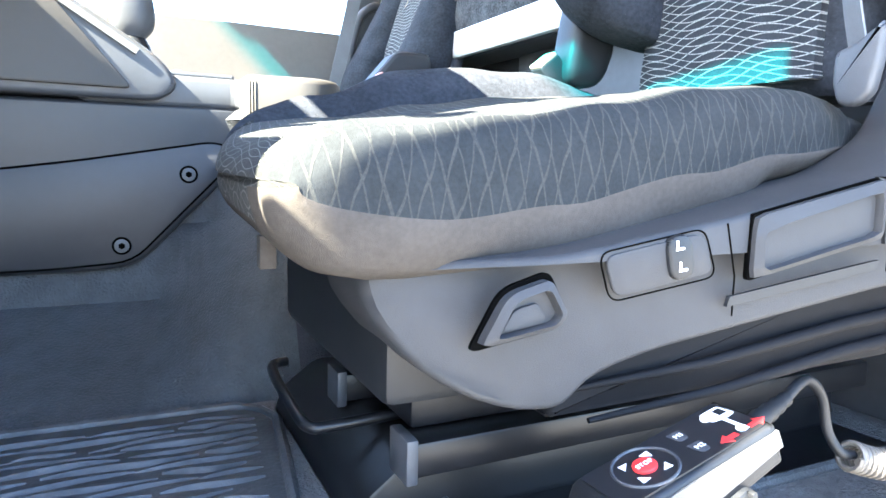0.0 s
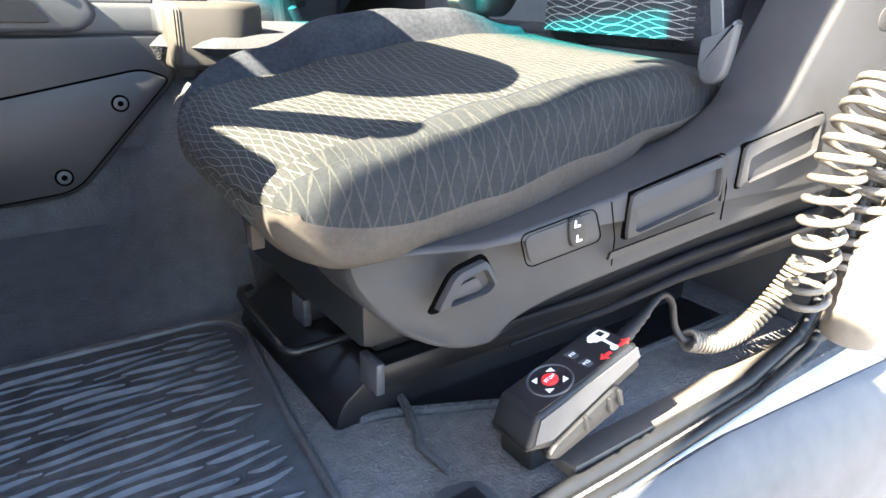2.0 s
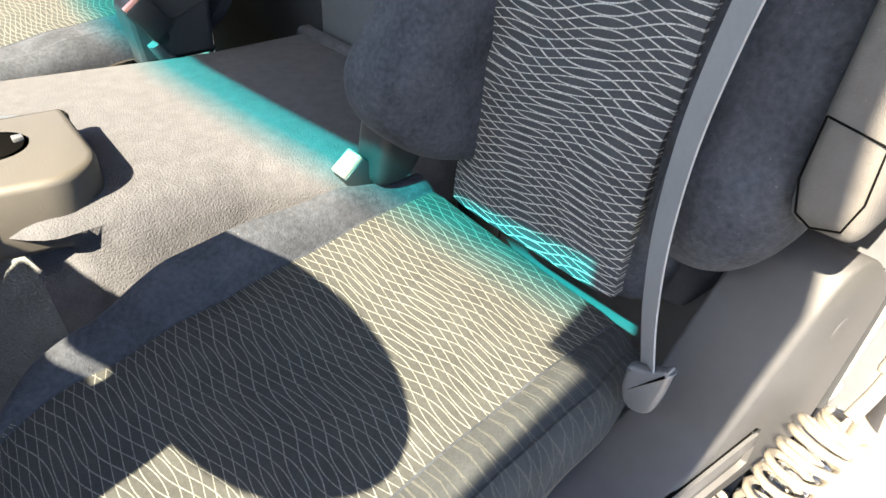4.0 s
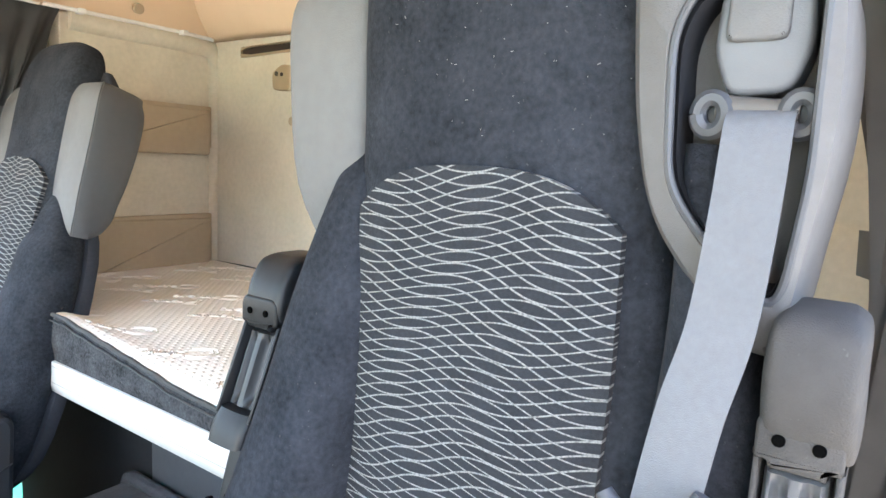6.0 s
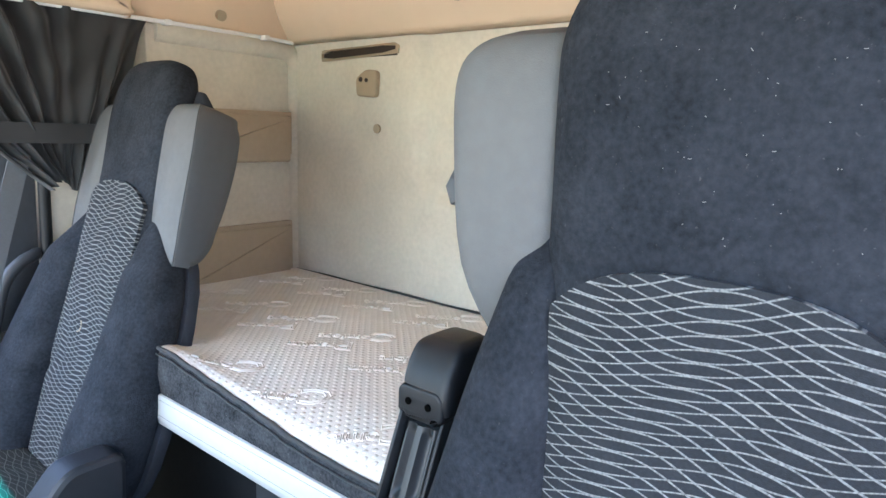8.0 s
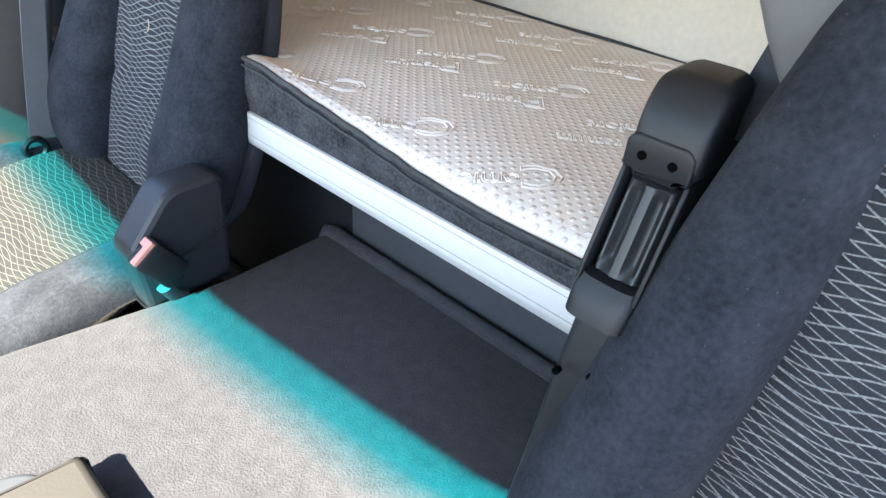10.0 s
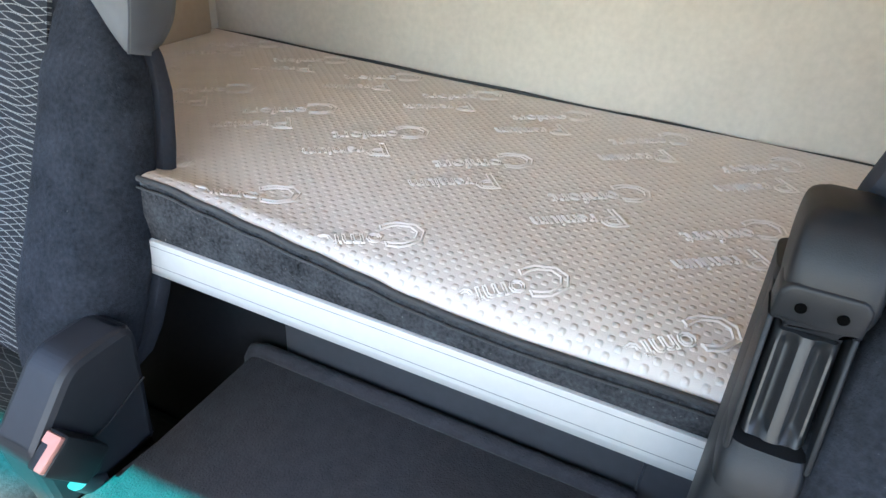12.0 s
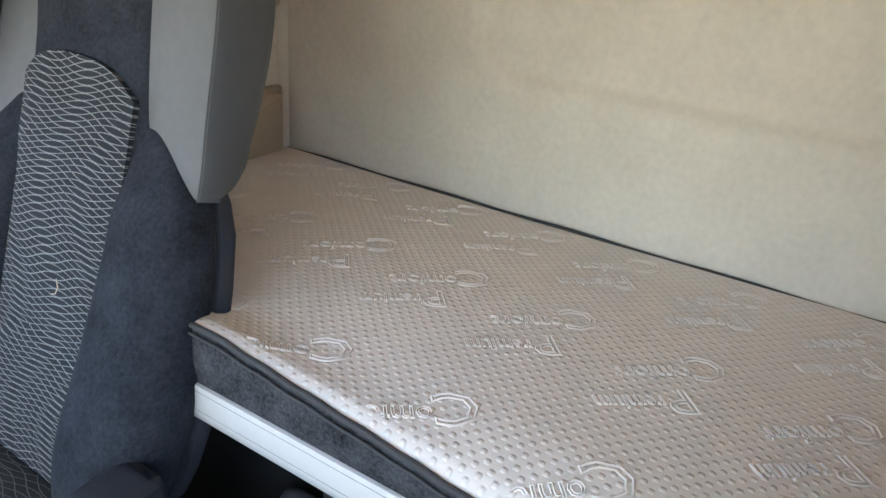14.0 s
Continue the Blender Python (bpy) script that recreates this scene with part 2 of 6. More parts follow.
# Driver's copy of the black curtain cloth, paler for the daylight on it.
CURTAIN_DAYLIT = material("daylit_curtain_cloth", (0.085, 0.083, 0.082), 0.75, vary=0.15, scale=30, bump=0.1, bump_scale=600, sheen=0.1)
LINT = material("pale_lint", (0.20, 0.20, 0.195), 0.9, vary=0.1, bump=0.0)
BUTTON_RED = material("pale_red_button", (0.55, 0.25, 0.20), 0.45, vary=0.2, scale=25, bump=0.0)
# Tan for a red button, with the sun's wash-out put into the colour.
BUTTON = material("sunlit_tan_button", (0.40, 0.28, 0.20), 0.45, vary=0.1, bump=0.0)
CURTAIN = material("black_curtain_cloth", (0.022, 0.022, 0.024), 0.75, vary=0.15, scale=30, bump=0.1, bump_scale=600, sheen=0.2)
WHITE = material("white_vehicle_paint", (0.78, 0.78, 0.77), 0.25, vary=0.03, scale=8, bump=0.0, stain=0.1)
RED = material("red_print", (0.62, 0.03, 0.03), 0.45, vary=0.05, bump=0.0)
PRINT = material("white_print", (0.75, 0.75, 0.75), 0.5, vary=0.05, bump=0.0)


def glass(name):
    """Clear glass with a teal shade band that deepens towards its upper edge."""
    m = bpy.data.materials.new(name)
    m.use_nodes = True
    nt = m.node_tree
    nt.nodes.remove(nt.nodes["Principled BSDF"])
    out = nt.nodes["Material Output"]
    tr = nt.nodes.new("ShaderNodeBsdfTransparent")
    tr.inputs[0].default_value = (0.93, 0.96, 0.95, 1)
    gl = nt.nodes.new("ShaderNodeBsdfGlossy")
    gl.inputs["Roughness"].default_value = 0.02
    mix = nt.nodes.new("ShaderNodeMixShader")
    mix.inputs[0].default_value = 0.05
    tc = nt.nodes.new("ShaderNodeTexCoord")
    sep = nt.nodes.new("ShaderNodeSeparateXYZ")
    nt.links.new(tc.outputs["Generated"], sep.inputs[0])
    ramp = nt.nodes.new("ShaderNodeValToRGB")
    e = ramp.color_ramp.elements
    e[0].position, e[0].color = BAND_LOW, (0.93, 0.95, 0.92, 1)
    e[1].position, e[1].color = 1.0, (0.0, 0.38, 0.46, 1)
    mid = ramp.color_ramp.elements.new(BAND_LOW + (1 - BAND_LOW) * 0.45)
    mid.color = (0.03, 0.64, 0.74, 1)
    nt.links.new(sep.outputs[2], ramp.inputs[0])
    nt.links.new(ramp.outputs[0], tr.inputs[0])
    nt.links.new(tr.outputs[0], mix.inputs[1])
    nt.links.new(gl.outputs[0], mix.inputs[2])
    nt.links.new(mix.outputs[0], out.inputs[0])
    return m


BAND_LOW = 0.865
SCREEN_GLASS = glass("windscreen_glass")

# ---------------------------------------------------------------- builders (plan units)


def thing(name, at, label, category, group="", kind=""):
    ob = new(name)
    ob.empty_display_size = 0.05
    ob.location = Vector(at) * K
    tagged(ob, label, category, group, kind)
    return ob


def base_of(ob):
    p = Vector(ob.location)
    while ob.parent:
        ob = ob.parent
        p += Vector(ob.location)
    return p / K


def finish(bm, mat, name, smooth, shift):
    bmesh.ops.recalc_face_normals(bm, faces=bm.faces)
    for v in bm.verts:
        v.co = (v.co - shift) * K
    me = bpy.data.meshes.new(name)
    areas = sorted(f.calc_area() for f in bm.faces)
    broad = 25 * areas[len(areas) // 2] if areas and len(areas) < 400 else 1e9
    for f in bm.faces:                       # broad flat faces keep their own normal
        f.smooth = smooth and len(f.verts) < 7 and f.calc_area() < broad
    bm.to_mesh(me)
    bm.free()
    me.materials.append(mat)
    if smooth:
        me.set_sharp_from_angle(angle=radians(42))
    return me


def part(name, bm, mat, parent, label="", smooth=True):
    """Links a bmesh, given in the plan's own coordinates, as one mesh under a thing or part."""
    ob = new(name, finish(bm, mat, name, smooth, base_of(parent)))
    ob.parent = parent
    return tagged(ob, label)


def solid(name, bm, mat, at, label, category, group="", kind="", smooth=True):
    """A thing that is one mesh, with its origin at the place given."""
    ob = new(name, finish(bm, mat, name, smooth, Vector(at)))
    ob.location = Vector(at) * K
    return tagged(ob, label, category, group, kind)


def box(x0, x1, y0, y1, z0, z1, bevel=0.004, seg=2):
    bm = bmesh.new()
    bmesh.ops.create_cube(bm, size=1)
    for v in bm.verts:
        v.co = ((x0 + x1) / 2 + v.co.x * (x1 - x0), (y0 + y1) / 2 + v.co.y * (y1 - y0), (z0 + z1) / 2 + v.co.z * (z1 - z0))
    if bevel:
        bmesh.ops.bevel(bm, geom=bm.edges[:], offset=bevel, segments=seg, profile=0.5, affect='EDGES')
    return bm


def slab(outline, axis, lo, hi, bevel=0.003, seg=2):
    """A plate: a polygon in the two other axes, drawn out along one axis."""
    bm = bmesh.new()
    put = {"x": lambda a, b, c: (c, a, b), "y": lambda a, b, c: (a, c, b), "z": lambda a, b, c: (a, b, c)}[axis]
    low = [bm.verts.new(put(a, b, lo)) for a, b in outline]
    top = [bm.verts.new(put(a, b, hi)) for a, b in outline]
    n = len(low)
    bm.faces.new(low[::-1])
    bm.faces.new(top)
    for i in range(n):
        bm.faces.new((low[i], low[(i + 1) % n], top[(i + 1) % n], top[i]))
    bmesh.ops.recalc_face_normals(bm, faces=bm.faces)
    if bevel:
        edges = [e for e in bm.edges if e.calc_face_angle(0) > radians(12)]
        bmesh.ops.bevel(bm, geom=edges, offset=bevel, segments=seg, profile=0.5, affect='EDGES')
    return bm


def rounded(points, r, n=4):
    """A polygon with its corners rounded; r is one radius or one per corner."""
    out, m = [], len(points)
    for i, p in enumerate(points):
        rr = r[i] if isinstance(r, (list, tuple)) else r
        p = Vector(p)
        a, b = Vector(points[i - 1]), Vector(points[(i + 1) % m])
        da, db = (a - p), (b - p)
        ra, rb = min(rr, da.length * 0.45), min(rr, db.length * 0.45)
        s, e = p + da.normalized() * ra, p + db.normalized() * rb
        for k in range(n + 1):
            t = k / n
            out.append(tuple((1 - t) ** 2 * s + 2 * t * (1 - t) * p + t * t * e))
    return out


def loft(rings, cap=True, closed=True):
    bm = bmesh.new()
    rows = [[bm.verts.new(p) for p in ring] for ring in rings]
    n = len(rows[0])
    for a, b in zip(rows, rows[1:]):
        for i in range(n if closed else n - 1):
            j = (i + 1) % n
            bm.faces.new((a[i], a[j], b[j], b[i]))
    if cap:
        bm.faces.new(rows[0][::-1])
        bm.faces.new(rows[-1])
    return bm


def superellipse(cx, cy, hx, hy, n=2.6, count=28):
    out = []
    for i in range(count):
        a = 2 * math.pi * i / count
        c, s = math.cos(a), math.sin(a)
        out.append((cx + hx * math.copysign(abs(c) ** (2 / n), c), cy + hy * math.copysign(abs(s) ** (2 / n), s)))
    return out


def smooth_rows(rows, steps):
    """Rows of numbers, made finer with a Catmull-Rom curve through them."""
    out = []
    for i in range(len(rows) - 1):
        p0, p1, p2, p3 = (rows[max(0, min(len(rows) - 1, i + k))] for k in (-1, 0, 1, 2))
        for s in range(steps):
            t = s / steps
            out.append([0.5 * (2 * b + (c - a) * t + (2 * a - 5 * b + 4 * c - d) * t * t + (3 * b - a - 3 * c + d) * t ** 3) for a, b, c, d in zip(p0, p1, p2, p3)])
    out.append(list(rows[-1]))
    return out


def upright_loft(rows, n=2.6, steps=4, count=28):
    """Rows of z, middle x, middle y, half depth, half width."""
    return loft([[(x, y, z) for x, y in superellipse(cx, cy, hx, hy, n, count)] for z, cx, cy, hx, hy in smooth_rows(rows, steps)])


def tube(points, r, sides=10, caps=True):
    """A round bar or hose along a line of points; r is a number or one per point."""
    pts = [Vector(p) for p in points]
    bm = bmesh.new()
    rings, up = [], Vector((0.13, 0.29, 0.95)).normalized()
    for i, p in enumerate(pts):
        d = (pts[min(i + 1, len(pts) - 1)] - pts[max(i - 1, 0)]).normalized()
        side = d.cross(up)
        side = side.normalized() if side.length > 1e-4 else d.orthogonal().normalized()
        up = side.cross(d).normalized()
        rr = r[i] if isinstance(r, (list, tuple)) else r
        rings.append([bm.verts.new(p + rr * (math.cos(2 * math.pi * k / sides) * side + math.sin(2 * math.pi * k / sides) * up)) for k in range(sides)])
    for a, b in zip(rings, rings[1:]):
        for k in range(sides):
            bm.faces.new((a[k], a[(k + 1) % sides], b[(k + 1) % sides], b[k]))
    if caps:
        bm.faces.new(rings[0][::-1])
        bm.faces.new(rings[-1])
    return bm


def ribbon(points, width_dir, width, thick):
    """A flat strap along a line of points."""
    pts = [Vector(p) for p in points]
    rings = []
    for i, p in enumerate(pts):
        d = (pts[min(i + 1, len(pts) - 1)] - pts[max(i - 1, 0)]).normalized()
        w = Vector(width_dir[i] if isinstance(width_dir, list) else width_dir)
        w = (w - d * w.dot(d)).normalized() * width / 2
        n = d.cross(w).normalized() * thick / 2
        rings.append([p - w - n, p + w - n, p + w + n, p - w + n])
    return loft(rings)


def disc(at, axis, r, depth, sides=24, bevel=0.001):
    bm = bmesh.new()
    bmesh.ops.create_cone(bm, cap_ends=True, segments=sides, radius1=r, radius2=r, depth=depth)
    if bevel:
        bmesh.ops.bevel(bm, geom=[e for e in bm.edges if e.calc_face_angle(0) > 1], offset=bevel, segments=2, profile=0.5, affect='EDGES')
    m = Matrix.Translation(at) @ Vector(axis).to_track_quat("Z", "Y").to_matrix().to_4x4()
    bmesh.ops.transform(bm, matrix=m, verts=bm.verts)
    return bm


def turned(bm, m):
    bmesh.ops.transform(bm, matrix=m, verts=bm.verts)
    return bm


def join(*bms):
    out = bms[0]
    for b in bms[1:]:
        me = bpy.data.meshes.new("joined")
        b.to_mesh(me)
        b.free()
        out.from_mesh(me)
        bpy.data.meshes.remove(me)
    return out


def split_faces(bm, pick):
    """Takes the faces that pick() chooses out of bm, as a mesh of their own."""
    other = bm.copy()
    flags = [pick(f) for f in bm.faces]
    bmesh.ops.delete(other, geom=[f for f, k in zip(list(other.faces), flags) if not k], context='FACES')
    bmesh.ops.delete(bm, geom=[f for f, k in zip(list(bm.faces), flags) if k], context='FACES')
    return other


# ---------------------------------------------------------------- the cab
def wall(name, bm, mat, label, kind="structure", smooth=False):
    return solid(name, bm, mat, (0, 0, 0), label, "cab trim", kind=kind, smooth=smooth)


def cab():
    # floor, in one sheet under the whole cab
    wall("floor", box(-0.95, 1.2, -0.262, 1.44, -0.06, 0.0, 0.003), FLOOR, "worn dark grey cab floor covering")
    # engine tunnel, side sloping down to the driver's floor
    rear = [(0.275, 0.0), (0.30, 0.06), (0.33, 0.14), (0.36, 0.24), (0.385, 0.32), (0.40, 0.352), (0.43, 0.37)]
    fore = [(0.285, 0.0), (0.40, 0.04), (0.50, 0.09), (0.515, 0.20), (0.52, 0.30), (0.53, 0.352), (0.55, 0.37)]
    rings = []
    stations = [-0.95, -0.6] + [-0.40 + 0.015 * k for k in range(41)] + [0.24, 0.30, 0.36, 0.42, 0.48, 0.52, 0.555]
    for x in stations:
        side = []
        for a, b in zip(fore, rear):
            edge = -0.235 + 0.80 * max(0.0, b[1] - 0.15) - 0.4 * max(0.0, 0.15 - b[1]) if b[1] < 0.34 else -0.17
            t = max(0.0, min(1.0, (x - edge) / 0.15))
            t = t * t * (3 - 2 * t)
            out = 0.15 * max(0.0, min(1.0, (x - 0.22) / 0.20)) * (b[1] > 0.3)
            side.append((a[0] + (b[0] - a[0]) * t - out, a[1] + (b[1] - a[1]) * t))
        far = 0.20 * max(0.0, 0.33 - x) if x > -0.2 else 0.106
        rings.append([(x, y, z) for y, z in side + [(0.66, 0.3705), (0.818 + far, 0.37), (0.827 + far, 0.366), (0.83 + far, 0.355), (0.83 + far, 0.0)]])
    tunnel = loft(rings)
    flank = split_faces(tunnel, lambda f: f.calc_center_median().x < -0.06 and f.calc_center_median().y < 0.62 and f.calc_center_median().z < 0.334)
    wall("engine_tunnel", tunnel, CARPET, "dark carpeted engine tunnel between the seats", smooth=True)
    wall("tunnel_side", flank, RUBBER, "grained rubber covering on the tunnel's side", smooth=True)
    lip = tube([(0.553, 0.836, 0.28), (0.553, 0.834, 0.355), (0.553, 0.826, 0.372), (0.553, 0.81, 0.378), (0.553, 0.70, 0.378), (0.553, 0.262, 0.378)], 0.012)
    wall("trim", lip, CARPET, "raised piped edge at the rear of the tunnel", smooth=True)
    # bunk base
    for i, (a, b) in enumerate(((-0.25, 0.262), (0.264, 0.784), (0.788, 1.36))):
        # Third panel near black: shade behind the passenger seat is in its colour.
        wall("bunk_base_%d" % (i + 1), box(0.573 if i < 2 else 0.582, 0.60, a, b, 0.0, 0.548, 0.002), PLASTIC if i < 2 else BLACK_MATT, "dark plastic panel under the bunk")
    wall("bunk_board", box(0.50, 1.12, -0.25, 1.36, 0.55, 0.585, 0.003), PLASTIC, "bunk board under the mattress")
    # rear wall, with a pressed field whose rim is rounded
    bm = bmesh.new()
    n, m = 150, 90
    grid = []
    for j in range(m + 1):
        row = []
        for i in range(n + 1):
            y, z = -0.26 + 1.66 * i / n, 0.5 + 0.765 * j / m
            dy, dz = y - 0.808, 0.978 - z
            d = math.hypot(max(0, dy), max(0, dz)) - 0.075 if dy > 0 and dz > 0 else max(dy, dz) - 0.075
            t = 1 / (1 + math.exp(max(-30, min(30, d / 0.008))))
            row.append(bm.verts.new((1.108 + 0.016 * t + 0.010 * math.exp(-(d / 0.015) ** 2), y, z)))
        grid.append(row)
    for j in range(m):
        for i in range(n):
            bm.faces.new((grid[j][i], grid[j][i + 1], grid[j + 1][i + 1], grid[j + 1][i]))
    ext = bmesh.ops.extrude_face_region(bm, geom=bm.faces[:])
    for v in (g for g in ext["geom"] if isinstance(g, bmesh.types.BMVert)):
        v.co.x = 1.17
    wall("wall_back", bm, BEIGE, "beige cloth-lined rear wall of the cab", smooth=True)
    up = slab(rounded([(1.085, 1.268), (1.17, 1.268), (1.17, 1.85), (0.97, 1.85), (1.03, 1.35)], [0.01, 0, 0, 0, 0.06]), "y", -0.26, 1.40, 0.0)
    wall("wall_back_upper", up, BEIGE_SMOOTH, "beige moulded upper rear wall", smooth=True)
    # passenger side
    wall("wall_side", box(0.70, 1.112, 1.36, 1.43, 0.0, 1.268, 0.003), BEIGE, "beige side wall at the end of the bunk")
    fillet = tube([(1.118, 1.372, 0.5), (1.118, 1.372, 1.20), (1.112, 1.372, 1.23), (1.09, 1.372, 1.248), (1.06, 1.372, 1.252), (0.72, 1.372, 1.256)], 0.03, 16)
    wall("trim_corner", fillet, BEIGE, "rounded beige corner moulding", smooth=True)
    side = rounded([(1.345, 1.272), (1.46, 1.272), (1.46, 1.85), (0.92, 1.85), (1.03, 1.69), (1.20, 1.59), (1.322, 1.41), (1.338, 1.385)], [0.004, 0, 0, 0, 0.05, 0.06, 0.015, 0.01])
    wall("wall_side_upper", slab(side, "x", -0.64, 1.16, 0.0), BEIGE_SMOOTH, "beige moulded upper side wall", smooth=True)
    lock = rounded([(-0.6, 1.268), (0.647, 1.268), (0.647, 1.375), (0.545, 1.452), (0.40, 1.458), (-0.6, 1.46)], [0.02, 0.012, 0.03, 0.06, 0.06, 0.02], 6)
    wall("overhead_panel", slab(lock, "y", 1.295, 1.40, 0.014, 4), BEIGE_SMOOTH, "beige rounded panel above the door")
    # roof and front
    wall("ceiling", box(-0.66, 1.16, -0.29, 1.46, 1.78, 1.86, 0.0), BEIGE_SMOOTH, "beige moulded cab ceiling")
    front = loft([[(x + bowed(y), y, z) for x, z in ((-0.68, HEADER), (-0.64, HEADER), (-0.64, 1.86), (-0.68, 1.86))] for y in SCREEN_Y])
    wall("wall_front", front, BEIGE_SMOOTH, "beige panel over the windscreen")
    # passenger door: lower panel, window frame posts, pillar behind it
    wall("wall_door", box(-0.70, 0.47, 1.43, 1.47, -0.06, 0.675, 0.004), SKIRT_PLASTIC, "brown-grey plastic passenger door panel")
    wall("wall_door_post", slab(rounded([(0.350, 0.60), (0.470, 0.60), (0.485, 1.275), (0.450, 1.275)], 0.01), "y", 1.42, 1.46, 0.006), PLASTIC, "dark plastic passenger door frame", smooth=True)
    wall("trim_door", tube([(0.482, 1.405, 0.1), (0.482, 1.405, 0.7), (0.494, 1.405, 1.27)], 0.012), BLACK, "black rubber door seal", smooth=True)
    wall("wall_pillar", box(0.478, 0.70, 1.41, 1.46, -0.06, 1.275, 0.003), BEIGE, "beige pillar behind the passenger door")
    wall("wall_driver_rear", box(0.60, 1.17, -0.31, -0.26, -0.06, 1.85, 0.004), BEIGE, "beige side wall behind the driver's door")
    wall("wall_driver_upper", box(-0.66, 0.60, -0.31, -0.26, 1.27, 1.85, 0.004), BEIGE_SMOOTH, "beige panel over the driver's door")
    wall("wall_nose", box(-1.0, -0.96, -0.31, 1.46, -0.06, 0.62, 0.0), PLASTIC, "bulkhead under the windscreen")
    # entrance: seals, white painted sill, grey step trim
    for y, z, r in ((-0.250, 0.004, 0.009), (-0.268, -0.004, 0.007)):
        wall("trim_seal", tube([(-0.7, y, z), (0.1, y, z), (0.35, y + 0.004, z + 0.004), (0.47, y + 0.008, z + 0.03), (0.54, y + 0.01, z + 0.10), (0.57, y + 0.01, z + 0.25), (0.574, y + 0.01, z + 0.42)], r), BLACK, "black rubber door seal", smooth=True)
    sill = slab(rounded([(-0.7, -0.266), (0.62, -0.262), (0.62, -0.32), (0.30, -0.288), (-0.7, -0.288)], 0.0), "z", -0.09, -0.012, 0.004, 2)
    flank = loft([[(x, -0.205, 0.001), (x, -0.226, 0.012), (x, -0.243, 0.016), (x, -0.243, -0.02), (x, -0.205, -0.02)] for x in (0.06, 0.11, 0.2, 0.35, 0.5, 0.57)])
    wall("sill_flank", flank, SUNNED, "dusty grey inner flank of the door sill", smooth=True)
    wall("door_sill", sill, WHITE, "white painted door sill in the sun", smooth=True)
    step = loft([[(x, y, -0.006), (x + 0.004, y - 0.012, -0.012), (x + 0.01, y - 0.05, -0.10), (x + 0.02, y - 0.07, -0.30), (x + 0.02, y + 0.02, -0.30), (x, y + 0.03, -0.03)] for x, y in
                 [(-0.10 + 0.045 * k, -0.281 - 0.16 * max(0.0, 0.10 - (-0.10 + 0.045 * k)) - 0.09 * max(0.0, -0.10 + 0.045 * k - 0.25) ) for k in range(18)]])
    wall("step_trim", step, STEP, "grey plastic entrance step trim", smooth=True)
    # Opened door, out of view; raised to keep sun off sill and step.
    lower = slab([(-0.735, -0.45), (-0.70, -0.45), (-0.66, -1.12), (-0.70, -1.12)], "z", -0.35, 1.18, 0.006)
    wall("wall_open_door", lower, WHITE, "unseen white lower part of the opened driver's door, raised for shade")
    # Pillar out of view; edges bent to match shadow lines on seat and trim.
    pillar = slab([(-0.96, 0.0), (-0.66, 0.0), (-0.622, 1.20), (-0.618, 1.32), (-0.614, 1.43), (-0.610, 1.55), (-0.60, 1.86), (-0.74, 1.86), (-0.778, 1.55), (-0.792, 1.43), (-0.806, 1.32), (-0.82, 1.20)], "y", -0.395, PILLAR, 0.004)
    for v in pillar.verts:
        v.co.y += LEAN * (v.co.z - 0.79) if v.co.y > -0.33 else -0.064 * (v.co.z - 0.84) + 0.064 * max(0.0, v.co.z - 1.2) - 0.024 * math.exp(-((v.co.z - 1.42) / 0.12) ** 2)
    wall("wall_front_pillar", pillar, PLASTIC, "dark front door pillar, out of view, bent to shape its shadow")
    # Added blocker high up, keeps sun off the upper armrest and curtain.
    wall("wall_sun_blocker", slab([(-0.735, -0.375), (-0.70, -0.375), (-0.66, -1.12), (-0.70, -1.12)], "z", 1.82, 2.3, 0.006), WHITE, "unseen panel above the opened driver's door, blocks sun")
    wall("wall_skirt", box(-0.72, 1.17, -0.33, -0.29, -0.9, -0.092, 0.01), WHITE, "white painted cab side below the door")


HEADER = 1.325
SCREEN_Y = [-0.29 + 1.75 * k / 24 for k in range(25)]


def bowed(y):
    """How far the curved windscreen and its header lie behind the middle."""
    return 0.008 + 0.097 * (abs(y - 0.62) / 0.92) ** 1.2


PILLAR, LEAN = -0.272, -0.098
cab()


def windscreen():
    w = thing("windscreen", (-0.8, 0.57, 0.6), "clear laminated windscreen with a teal shade band", "windscreen", kind="structure")
    bm = bmesh.new()
    edge = [(bm.verts.new((-0.96 + bowed(y), y, 0.62)), bm.verts.new((-0.645 + bowed(y), y, HEADER))) for y in SCREEN_Y]
    for (a, b), (c, d) in zip(edge, edge[1:]):
        bm.faces.new((a, c, d, b))
    part("pane", bm, SCREEN_GLASS, w)


windscreen()


def ground():
    bm = bmesh.new()
    bmesh.ops.create_grid(bm, x_segments=2, y_segments=2, size=60)
    for v in bm.verts:
        v.co.z = -1.2
    m = material("pale_concrete_yard", (0.22, 0.21, 0.20), 0.9, vary=0.15, scale=3, bump=0.2, bump_scale=60)
    wall("ground", bm, m, "pale sunlit concrete yard outside")


ground()


# ---------------------------------------------------------------- seats
SIDE_ROWS = ((0.380, 0.0, 0.150), (0.405, 0.060, 0.176), (0.46, 0.104, 0.197), (0.53, 0.114, 0.203), (0.62, 0.080, 0.203), (0.745, 0.038, 0.195), (0.857, 0.010, 0.174), (0.95, -0.022, 0.152), (0.985, -0.045, 0.142))
